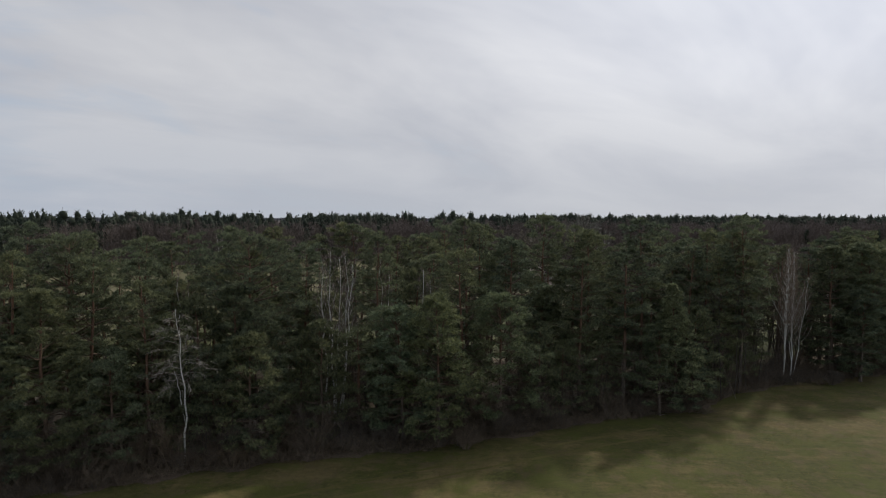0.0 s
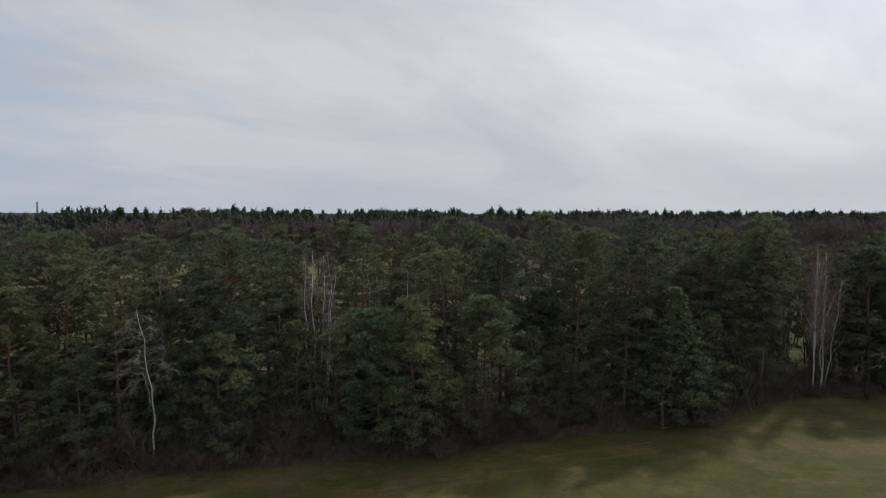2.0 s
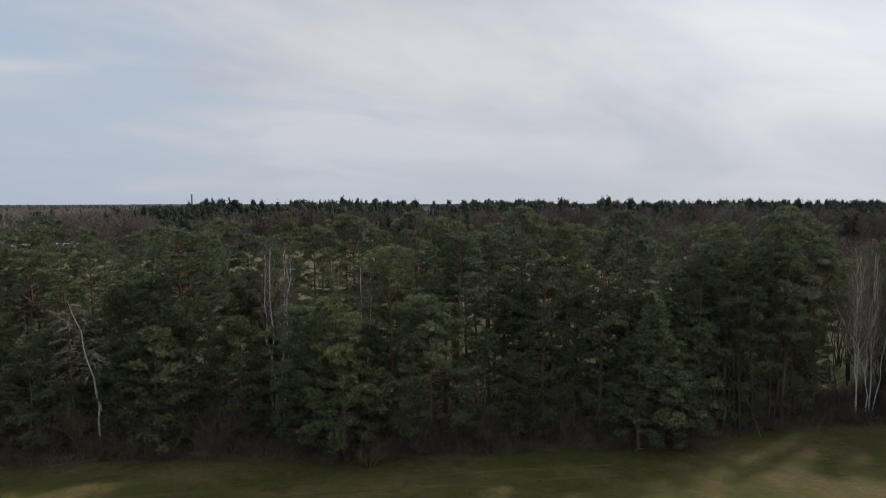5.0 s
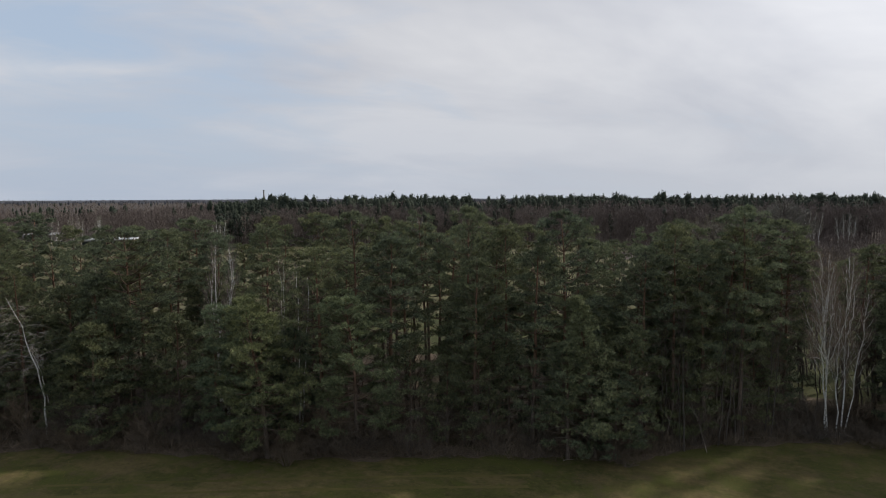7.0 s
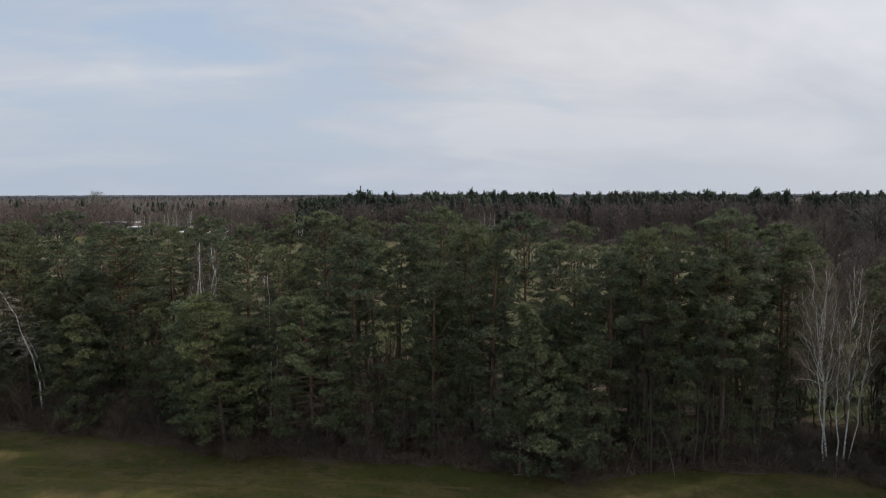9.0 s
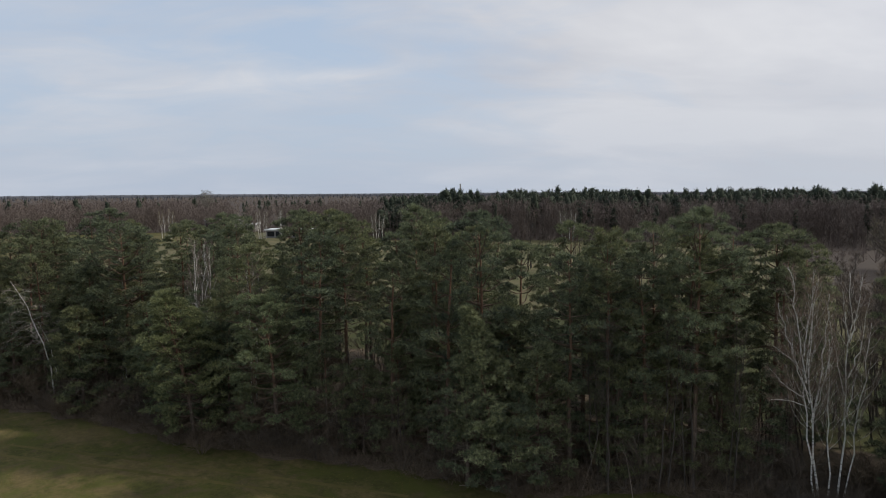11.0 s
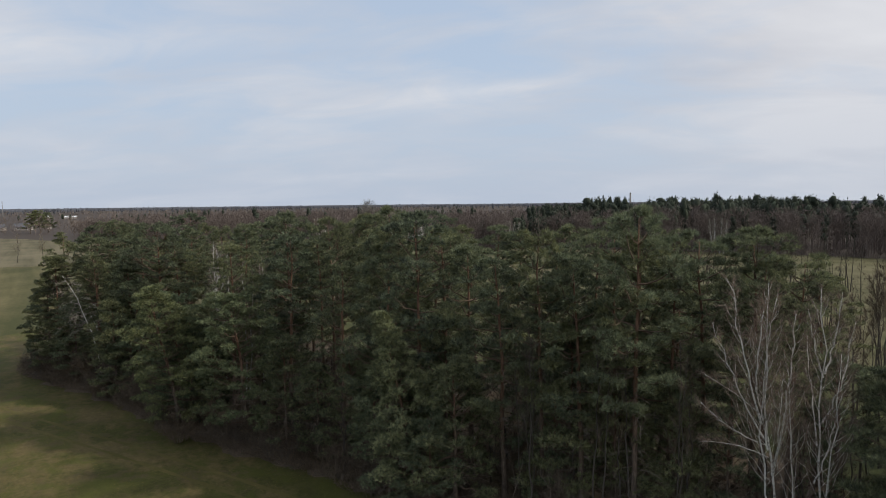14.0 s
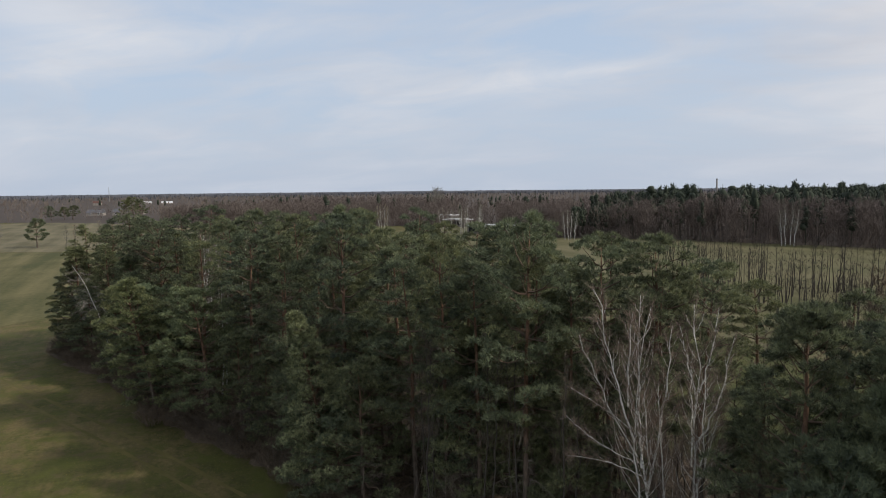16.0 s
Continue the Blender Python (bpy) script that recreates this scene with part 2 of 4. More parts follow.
# ---- mesh building ----
class Build:
    """Gathers tubes and blades into one triangle mesh."""

    def __init__(self):
        self.v, self.f, self.n = [], [], 0

    def raw(self, v, f):
        self.v.append(np.asarray(v, float))
        self.f.append(np.asarray(f, int) + self.n)
        self.n += len(v)

    def tube(self, path, radii, sides=5):
        p = np.asarray(path, float)
        d = np.gradient(p, axis=0)
        d /= np.linalg.norm(d, axis=1)[:, None] + 1e-9
        ref = np.array((0.31, 0.95, 0.05)) if abs(d[0, 2]) > 0.6 else np.array((0.05, 0.1, 1.0))
        u = np.cross(d, ref)
        u /= np.linalg.norm(u, axis=1)[:, None] + 1e-9
        w = np.cross(d, u)
        a = np.arange(sides) * 2 * math.pi / sides
        ring = np.cos(a)[None, :, None] * u[:, None] + np.sin(a)[None, :, None] * w[:, None]
        v = (p[:, None] + ring * np.asarray(radii, float)[:, None, None]).reshape(-1, 3)
        k = np.arange(sides)
        k2 = (k + 1) % sides
        f = []
        for i in range(len(p) - 1):
            a0, b0 = i * sides + k, i * sides + k2
            a1, b1 = a0 + sides, b0 + sides
            f += [np.stack((a0, b0, b1), 1), np.stack((a0, b1, a1), 1)]
        top = (len(p) - 1) * sides
        f.append(np.stack((np.full(sides - 2, top), top + np.arange(1, sides - 1), top + np.arange(2, sides)), 1))
        self.raw(v, np.concatenate(f))

    def blades(self, c, d, length, width, rs):
        """Thin triangles from c along unit d."""
        c, d = np.asarray(c, float), np.asarray(d, float)
        side = np.cross(d, rs.normal(size=d.shape))
        side /= np.linalg.norm(side, axis=1)[:, None] + 1e-9
        length = np.broadcast_to(length, len(c))[:, None]
        width = np.broadcast_to(width, len(c))[:, None]
        v = np.stack((c - side * width / 2, c + side * width / 2, c + d * length), 1).reshape(-1, 3)
        self.raw(v, np.arange(len(v)).reshape(-1, 3))

    def tufts(self, c, d, face, k, length, width, spread, rs):
        """Brushes of k blades that share the point c, spread round unit d and turned to look along face."""
        m = len(c)
        dd = unit(np.repeat(d, k, 0) + rs.normal(0, spread, (m * k, 3)))
        side = unit(np.cross(dd, unit(np.repeat(face, k, 0) + rs.normal(0, 0.55, (m * k, 3)))))
        l = length * rs.uniform(0.65, 1.25, (m * k, 1))
        w = width * rs.uniform(0.7, 1.3, (m * k, 1))
        foot = np.repeat(c, k, 0)
        v = np.concatenate((c[:, None], np.stack((foot + dd * l * 0.3 + side * w, foot + dd * l), 1).reshape(m, 2 * k, 3)), 1)
        j = np.arange(k)
        f = np.stack((np.zeros(k, int), 1 + 2 * j, 2 + 2 * j), 1)
        self.raw(v.reshape(-1, 3), (f[None] + (np.arange(m) * (2 * k + 1))[:, None, None]).reshape(-1, 3))

    def arrays(self):
        return np.concatenate(self.v), np.concatenate(self.f)

    def mesh(self, name, mat, smooth=False):
        return tri_mesh(name, *self.arrays(), mat, smooth)


def tri_mesh(name, v, f, mat, smooth=False):
    me = bpy.data.meshes.new(name)
    me.vertices.add(len(v))
    me.vertices.foreach_set("co", np.ascontiguousarray(v, np.float32).ravel())
    me.loops.add(len(f) * 3)
    me.loops.foreach_set("vertex_index", np.ascontiguousarray(f, np.int32).ravel())
    me.polygons.add(len(f))
    me.polygons.foreach_set("loop_start", np.arange(len(f), dtype=np.int32) * 3)
    if smooth:
        me.polygons.foreach_set("use_smooth", np.ones(len(f), bool))
    me.update(calc_edges=True)
    if not smooth:
        me.shade_flat()
    me.materials.append(mat)
    return me


def part(name, build, mat, parent, label="", smooth=False):
    ob = new(name, build.mesh(name, mat, smooth) if isinstance(build, Build) else build)
    ob.parent = parent
    return tagged(ob, label) if label else ob


def unit(v):
    return v / (np.linalg.norm(v, axis=-1, keepdims=True) + 1e-9)


def curve(a, b, sag, n=5):
    """Points from a to b that bow by the vector sag."""
    t = np.linspace(0, 1, n)[:, None]
    return np.asarray(a) * (1 - t) + np.asarray(b) * t + np.asarray(sag) * (4 * t * (1 - t))


# ---- trees ----
def pine(seed, height, base, spread, limbs, tufts, shape="round", needle=NEEDLE, lean=(0.0, 0.0), tuft=0.25, k=12, dead=14, radius=0.17):
    """A Scots pine: trunk, limbs and needle pads at the ends of the limbs. base: height of the lowest living limb."""
    rs = np.random.RandomState(seed)
    tree = new("pine_tree")
    t = np.linspace(0, 1, 9)
    wob = np.cumsum(rs.normal(0, 0.10, (9, 2)), 0) * t[:, None]
    axis = np.column_stack((wob[:, 0] + lean[0] * t ** 1.4, wob[:, 1] + lean[1] * t ** 1.4, t * height * 0.97))
    trunk = Build()
    trunk.tube(axis, radius * (1 - t) ** 0.75 + 0.02 + 0.05 * np.exp(-t * 22), 8)
    wood, crown, snag = Build(), Build(), Build()

    def on_trunk(z):
        return np.array([np.interp(z, axis[:, 2], axis[:, k]) for k in range(3)])

    turn = rs.uniform(0, 6.3)
    for i in range(limbs):
        u = (i // 4 * 4 + rs.uniform(0, 0.9)) / limbs
        z = base + (height * 0.975 - base) * u ** 0.92
        turn += 1.7 + rs.normal(0, 0.4)
        if shape == "cone":
            reach = spread * (1 - u) ** 0.95 + 0.15
            rise = radians(8 + 45 * u)
        elif shape == "flat":
            reach = spread * (0.55 + 0.45 * math.sin(math.pi * min(1, u * 0.9 + 0.12))) * (1 - max(0, u - 0.8) * 2.6)
            rise = radians(4 + 34 * u)
        elif shape == "dome":
            reach = spread * (1 - u ** 2.6) ** 0.62 * (0.8 + 0.2 * min(1, u * 3)) + 0.3
            rise = radians(-6 + 58 * u)
        else:
            reach = spread * (1 - u ** 1.7) ** 0.75 * (0.72 + 0.28 * min(1, u * 4)) + 0.35
            rise = radians(-4 + 52 * u)
        reach *= rs.uniform(0.62, 1.12)
        rise += rs.normal(0, 0.13)
        out = np.array((math.cos(turn), math.sin(turn), 0.0))
        a = on_trunk(z)
        b = a + out * reach * math.cos(rise) + np.array((0, 0, reach * math.sin(rise) + 0.12 * reach))
        path = curve(a, b, (0, 0, -0.10 * reach), 5)
        path[1:4] += rs.normal(0, 0.05 * reach ** 0.5, (3, 3))
        thick = 0.018 + 0.016 * reach
        wood.tube(path, np.linspace(thick, 0.012, 5), 3)
        ends = [(b, 1.0)]
        for j in range(max(2, int(reach * 1.25))):
            s = rs.uniform(0.3, 0.98) ** 0.8
            p = path[min(3, int(s * 4))] * (1 - (s * 4) % 1) + path[min(4, int(s * 4) + 1)] * ((s * 4) % 1)
            yaw = turn + rs.choice((-1, 1)) * rs.uniform(0.4, 1.2)
            l2 = reach * rs.uniform(0.16, 0.4) + 0.15
            q = p + np.array((math.cos(yaw) * l2, math.sin(yaw) * l2, l2 * rs.uniform(-0.05, 0.5)))
            wood.tube(np.array((p, q)), (0.017, 0.008), 3)
            ends.append((q, rs.uniform(0.6, 1.0)))
        for end, size in ends:
            m = max(4, int(1.45 * tufts * size * rs.uniform(0.7, 1.25)))
            off = unit(rs.normal(size=(m, 3))) * rs.uniform(0.2, 1.0, (m, 1)) ** 0.6
            pad = np.array((0.60, 0.60, 0.12)) * size * ((0.75 + 0.1 * reach) if shape != "cone" else (0.25 + 0.28 * reach))
            c = end + off * pad + (0, 0, 0.05)
            c[:, 2] -= 0.18 * (off[:, 0] ** 2 + off[:, 1] ** 2) * size
            away = unit(off * (1, 1, 0.6) + out * 0.3 + (0, 0, 0.6))
            face = unit(off * (0.5, 0.5, 0.3) + out * 0.25 + (0, 0, 0.9))
            crown.tufts(c, away, face, k, tuft * 1.1, tuft * 0.12, 0.62, rs)
    for i in range(int(dead * 1.7)):
        z = rs.uniform(max(1.2, base * 0.3), base + 3.0)
        yaw, l = rs.uniform(0, 6.3), rs.uniform(0.6, 2.3)
        a = on_trunk(z)
        b = a + (math.cos(yaw) * l, math.sin(yaw) * l, rs.uniform(-0.25, 0.3) * l)
        snag.tube(curve(a, b, (0, 0, 0.08 * l), 3), (0.02, 0.014, 0.006), 3)
        for j in range(4):
            c = a + (b - a) * rs.uniform(0.4, 0.9)
            e = c + rs.normal(0, 0.35, 3)
            snag.tube(np.array((c, e)), (0.009, 0.004), 3)
    part("trunk", trunk, BARK_PINE, tree, "grey-brown bark turning orange above", True)
    tagged(part("branchwork", wood, LIMB_PINE, tree), kind="stuff")
    if dead:
        tagged(part("deadwood", snag, DEADWOOD, tree, "bare grey dead lower branches"), kind="stuff")
    part("crown", crown, needle, tree, "tufted evergreen needle pads with gaps")
    return tree


def bare_stem(trunk, limb, fine, twig, rs, foot, tip, radius, sag, first=0.3, count=24, reach=0.24, droop=0.0, twigs=9, fan=0.65, twig_width=0.018, sway=0.018, stout=0.38):
    """A leafless stem from foot to tip with two orders of branches and fine twigs. limb() gives the mesh for the next bough, fine() that of its side shoots."""
    foot, tip = np.asarray(foot, float), np.asarray(tip, float)
    height = np.linalg.norm(tip - foot)
    path = curve(foot, tip, sag, 11)
    path[2:10] += rs.normal(0, sway * height ** 0.7, (8, 3)) * (1, 1, 0.2)
    t = np.linspace(0, 1, 11)
    trunk.tube(path, radius * (1 - t) ** 0.9 + 0.010 + radius * 0.3 * np.exp(-t * 25), 7)
    along = unit(path[-1] - path[0])
    turn = rs.uniform(0, 6.3)
    count = max(4, int(count * min(1.0, height / 11)))
    for i in range(count):
        s = first + (0.98 - first) * (i + rs.uniform(0, 0.9)) / count
        p = np.array([np.interp(s, t, path[:, k]) for k in range(3)])
        turn += 2.4 + rs.normal(0, 0.4)
        l = height * reach * (1.05 - s) ** 0.7 * rs.uniform(0.6, 1.25)
        out = np.array((math.cos(turn), math.sin(turn), 0.0))
        d = unit(out * fan + along * (0.9 - 0.2 * rs.rand()))
        end = p + d * l + np.array((0, 0, (0.12 - droop) * l))
        br = curve(p, end, out * 0.09 * l + np.array((0, 0, droop * 0.35 * l - 0.03 * l)), 6)
        br[1:5] += rs.normal(0, 0.022 * l, (4, 3))
        r0 = max(0.009, radius * stout * (1.05 - s) + 0.002)
        wood, shoots = limb(), fine()
        wood.tube(br, np.linspace(r0, 0.006, 6), 4)
        for k in range(max(2, int(l * 2.6))):
            w = rs.uniform(0.2, 0.95) * 5
            c = br[int(w)] * (1 - w % 1) + br[min(5, int(w) + 1)] * (w % 1)
            l2 = l * rs.uniform(0.18, 0.48)
            d2 = unit(d + rs.normal(0, 0.34, 3) + (0, 0, 0.35 - droop * 1.8))
            e = c + d2 * l2
            shoots.tube(np.array((c, e)), (0.008, 0.003), 3)
            m = twigs
            pts = c + (e - c) * rs.uniform(0.2, 1.0, (m, 1))
            dd = unit(d2 + rs.normal(0, 0.45, (m, 3)) - (0, 0, droop))
            twig.blades(pts, dd, rs.uniform(0.3, 0.95, m), twig_width * rs.uniform(0.7, 1.3, m), rs)
        m = twigs
        pts = br[3] + (br[5] - br[3]) * rs.uniform(0, 1.0, (m, 1))
        twig.blades(pts, unit(d + rs.normal(0, 0.45, (m, 3)) - (0, 0, droop)), rs.uniform(0.3, 0.9, m), twig_width, rs)


def bare_tree(name, seed, stems, bark, twig_mat, branch_mat=None, split=False, bough_mat=LIMB_BIRCH, **kw):
    """A leafless tree or clump; stems: rows of (foot, tip, radius, sag). split: every bough a part of its own."""
    rs = np.random.RandomState(seed)
    tree = new(name)
    boughs, rest, shoots, twig = [], Build(), Build(), Build()

    def limb():
        if not split:
            return rest
        boughs.append(Build())
        return boughs[-1]

    for foot, tip, radius, sag in stems:
        trunk = Build()
        bare_stem(trunk, limb, (lambda: shoots) if split else (lambda: rest), twig, rs, foot, tip, radius, sag, **kw)
        part("trunk", trunk, bark, tree, "", True)
    for b in boughs:
        part("branch", b, bough_mat, tree)
    tagged(part("branchwork", shoots if split else rest, branch_mat or bark, tree), kind="stuff")
    tagged(part("twigwork", twig, twig_mat, tree, "fine leafless twigs"), kind="stuff")
    return tree


def shrub(seed, height, width, stems=16, mat=TWIG_BROWN):
    """A leafless thicket shrub of many thin stems."""
    rs = np.random.RandomState(seed)
    bush = new("bare_shrub")
    wood, twig = Build(), Build()
    for i in range(stems):
        yaw, far = rs.uniform(0, 6.3), rs.uniform(0.1, 1.0) ** 0.7
        foot = np.array((math.cos(yaw), math.sin(yaw), 0)) * 0.2 * width * far
        tip = np.array((math.cos(yaw) * far * width, math.sin(yaw) * far * width, height * rs.uniform(0.6, 1.0) * (1.1 - 0.5 * far)))
        path = curve(foot, tip, (0, 0, 0.12 * height), 4)
        wood.tube(path, (0.022, 0.016, 0.010, 0.005), 3)
        m = 34
        w = rs.uniform(0.2, 1.0, (m, 1))
        pts = foot + (tip - foot) * w + np.array((0, 0, 0.12 * height)) * 4 * w * (1 - w)
        twig.blades(pts, unit(unit(tip - foot) + rs.normal(0, 0.75, (m, 3))), rs.uniform(0.25, 0.8, m) * height ** 0.4, 0.02, rs)
    tagged(part("stemwork", wood, mat, bush), kind="stuff")
    tagged(part("twigwork", twig, mat, bush), kind="stuff")
    return bush


def spin(x, y, turn, scale=1.0, tall=1.0, z=0.0):
    return pose(x, y, z, 0, 0, turn) @ Matrix.Diagonal((scale, scale, scale * tall, 1))


# ---- ground ----
FRONT = [(-32, 42), (-24, 44.6), (-19.8, 47.3), (-8, 51.5), (-1, 53.4), (5, 56.2), (17.5, 62.2), (21.5, 63.4), (25.5, 65.0), (30, 69.0), (42.7, 77.5), (54, 80.5), (64, 85)]
BACK = [(66, 104), (57, 100), (51.5, 91), (45.5, 89), (38.5, 90.5), (30, 93), (10, 89), (-5, 90), (-15, 84), (-28, 80), (-42, 74), (-47, 64), (-43, 54), (-36, 46)]


def ground_sheet():
    v, f = [(20.0, 60.0, 0.0)], []
    seg, radii = 96, [2.0 * 1.155 ** k for k in range(55)]
    radii = [r for r in radii if r < 4700] + [4800]
    for r in radii:
        for k in range(seg):
            a = 2 * math.pi * k / seg
            v.append((20 + r * math.cos(a), 60 + r * math.sin(a), 0.0))
    for k in range(seg):
        f.append((0, 1 + k, 1 + (k + 1) % seg))
    for i in range(len(radii) - 1):
        for k in range(seg):
            a, b = 1 + i * seg + k, 1 + i * seg + (k + 1) % seg
            f += [(a, a + seg, b + seg), (a, b + seg, b)]
    ob = new("ground", tri_mesh("ground", np.array(v), np.array(f), GRASS))
    tagged(ob, "wide meadow of short green and straw-coloured grass", "meadow", kind="structure")


def floor_patch(name, outline, z, mat, label, ragged=1.0, step=0.8, category="field"):
    """A flat patch with a ragged outline."""
    bm = bmesh.new()
    ring = []
    for i, a in enumerate(outline):
        b = outline[(i + 1) % len(outline)]
        length = math.dist(a, b)
        steps = max(1, int(length / step))
        for k in range(steps):
            x, y = a[0] + (b[0] - a[0]) * k / steps, a[1] + (b[1] - a[1]) * k / steps
            s = noise.noise((x * 0.35, y * 0.35, 3.1)) * ragged + noise.noise((x * 1.3, y * 1.3, 7.7)) * ragged * 0.5
            nx, ny = (b[1] - a[1]) / length, -(b[0] - a[0]) / length
            ring.append(bm.verts.new((x + nx * s, y + ny * s, z)))
    face = bm.faces.new(ring)
    face.normal_update()
    if face.normal.z < 0:
        face.normal_flip()
    bmesh.ops.triangulate(bm, faces=[face])
    me = bpy.data.meshes.new(name)
    bm.to_mesh(me)
    bm.free()
    me.materials.append(mat)
    return tagged(new(name, me), label, category, kind="structure")


ground_sheet()
floor_patch("field", [(-62, -120), (-56, 30), (-66, 46), (-120, 56), (-190, 50), (-199, 24), (-208, 4), (-240, -60)], 0.02, MEADOW, "pale green meadow with mown streaks", 2.0, 4.0)
floor_patch("field", [(-210, 4), (-201, 24), (-192, 50), (-260, 90), (-420, 60), (-470, -10), (-430, -110), (-244, -60)], 0.025, FALLOW, "fallow field of dry beige grass", 3.0, 5.0)
floor_patch("field", [(-70, 52), (-48, 55), (-40, 60), (-10, 72), (30, 84), (68, 98), (130, 112), (420, 200), (560, 440), (300, 390), (50, 335), (-130, 262), (-200, 235), (-262, 200), (-190, 120)], 0.012, MEADOW_BACK, "grey-green meadow behind the pine belt", 2.0, 4.0)
floor_patch("field", [(-74, 50), (-50, 58), (-20, 78), (30, 82), (68, 94), (135, 100), (150, 150), (70, 143), (20, 128), (-40, 112), (-80, 88)], 0.016, MEADOW_GREEN, "strip of fresh green grass behind the pine belt", 2.5, 3.0)
for shift, wide in ((0.0, 0.35), (-1.9, 0.3)):
    line = [(-27, 35.4), (-18, 40.2), (-9, 45.0), (1, 50.4), (12, 56.0), (20, 59.8)]
    rut = [(x + 0.45 * -shift * 0.5, y + shift) for x, y in line]
    floor_patch("wheel_track", rut + [(x + 0.2, y - wide) for x, y in reversed(rut)], 0.008, RUT, "worn pale wheel track in the grass", 0.12, 0.5)
floor_patch("forest_floor", FRONT + BACK, 0.03, LITTER, "brown forest floor of leaf litter and needles", 1.3)


def inside(x, y, ring):
    hit = False
    for i in range(len(ring)):
        (x0, y0), (x1, y1) = ring[i - 1], ring[i]
        if (y0 > y) != (y1 > y) and x < (x1 - x0) * (y - y0) / (y1 - y0) + x0:
            hit = not hit
    return hit


def front_y(x):
    return float(np.interp(x, [p[0] for p in FRONT], [p[1] for p in FRONT]))


BELT = FRONT + BACK
GAP = [(36.3, 80.0), (46.0, 80.5), (50.8, 88.0), (58, 100), (43, 100), (39.2, 88)]

# ---- the belt of pines ----
def plant(proto, rows, group, labels=None):
    """Places a tree and its copies; rows of (x, y, turn, scale, tall)."""
    for i, (x, y, turn, scale, tall) in enumerate(rows):
        m = spin(x, y, turn, scale, tall)
        if i == 0:
            proto.matrix_basis = m
            ob = proto
        else:
            ob = copy_thing(proto, m)
            for key in ("label", "category", "group"):
                ob[key] = proto[key]
        ob["group"] = group


PINES = "pines of the wood belt"
tall_pines = [
    tagged(pine(11, 17.0, 8.2, 2.6, 32, 18, tuft=0.25, k=12, dead=26), "tall pine with a bare trunk and high crown", "pine tree"),
    tagged(pine(12, 17.0, 7.4, 2.8, 34, 18, lean=(0.6, 0.0), tuft=0.25, k=12, dead=26), "tall slightly leaning pine with a loose high crown", "pine tree"),
    tagged(pine(13, 17.0, 9.2, 2.4, 29, 18, tuft=0.25, k=12, dead=30), "slender tall pine with a short tufted crown", "pine tree"),
    tagged(pine(14, 17.0, 6.8, 2.7, 36, 18, lean=(-0.5, 0.0), tuft=0.25, k=12, dead=22), "tall pine with a long ragged crown", "pine tree"),
    tagged(pine(15, 17.0, 7.2, 2.9, 34, 18, "dome", lean=(0.3, 0.4), tuft=0.25, k=12, dead=24), "tall pine with a broad rounded crown", "pine tree"),
    tagged(pine(16, 17.0, 8.2, 3.1, 29, 18, "flat", lean=(-0.2, 0.5), tuft=0.25, k=12, dead=26), "tall pine with a spreading uneven crown", "pine tree"),
]
edge_pines = [
    tagged(pine(21, 17.0, 4.0, 3.2, 42, 16, radius=0.2, dead=20), "full pine at the meadow edge, branched low down", "pine tree"),
    tagged(pine(22, 17.0, 4.8, 3.4, 40, 16, lean=(0.5, 0.0), radius=0.2, dead=24), "broad edge pine with layered dark pads", "pine tree"),
    tagged(pine(23, 16.5, 3.0, 3.1, 44, 16, radius=0.2, dead=18), "edge pine with boughs nearly to the ground", "pine tree"),
]
dense_pine = tagged(pine(25, 16.6, 2.4, 3.6, 72, 26, radius=0.2, dead=14), "dense dark pine with boughs down to the brush", "pine tree")
flat_pine = tagged(pine(31, 17.8, 7.0, 4.1, 52, 17, "flat", radius=0.23, dead=26), "large wide-crowned pine with a flat layered top", "pine tree")
bushy_pines = [
    tagged(pine(41, 13.2, 1.7, 3.1, 76, 17, "round", needle=NEEDLE_PALE, lean=(0.3, -2.0), dead=8), "bushy lighter green pine beside the meadow", "pine tree"),
    tagged(pine(42, 12.6, 1.9, 3.2, 64, 18, "dome", needle=NEEDLE_PALE, lean=(-0.3, -1.0), dead=8), "lower bushy pine with pale needle tips", "pine tree"),
]
young_pine = tagged(pine(51, 13.5, 2.0, 2.9, 92, 17, "cone", lean=(-1.0, -2.0), needle=NEEDLE_YOUNG, dead=4, radius=0.14), "young pointed pine with pale blue-green needles", "pine tree")
small_pine = tagged(pine(61, 10.0, 1.2, 2.3, 42, 14, dead=8, radius=0.12), "small dense pine under the taller trees", "pine tree")

plant(dense_pine, [(47.7, 79.4, 0, 1.0, 1.0), (51.6, 80.8, 120, 1.0, 1.02), (50.0, 84.4, 240, 0.95, 1.0), (-28.4, 45.8, 60, 0.88, 1.0), (-16.6, 52.0, 300, 0.86, 1.0), (55.4, 83.4, 20, 1.0, 1.0)], PINES)
plant(flat_pine, [(-16.2, 55.4, 20, 1.0, 1.0), (-30.4, 52.0, 140, 0.94, 1.07)], PINES)
plant(young_pine, [(23.8, 64.9, 0, 1.0, 1.0)], PINES)
plant(bushy_pines[0], [(0.0, 54.2, 0, 1.0, 1.0)], PINES)
plant(bushy_pines[1], [(5.6, 58.6, 10, 1.0, 1.0), (-3.0, 55.0, 340, 0.94, 1.0)], PINES)
plant(edge_pines[0], [(-31.6, 46.9, 0, 0.98, 1.02), (18.6, 65.2, 100, 1.0, 1.03), (-22.6, 49.6, 250, 0.86, 1.0), (-33.8, 49.4, 80, 1.0, 1.04), (44.4, 86.2, 40, 1.04, 0.91)], PINES)
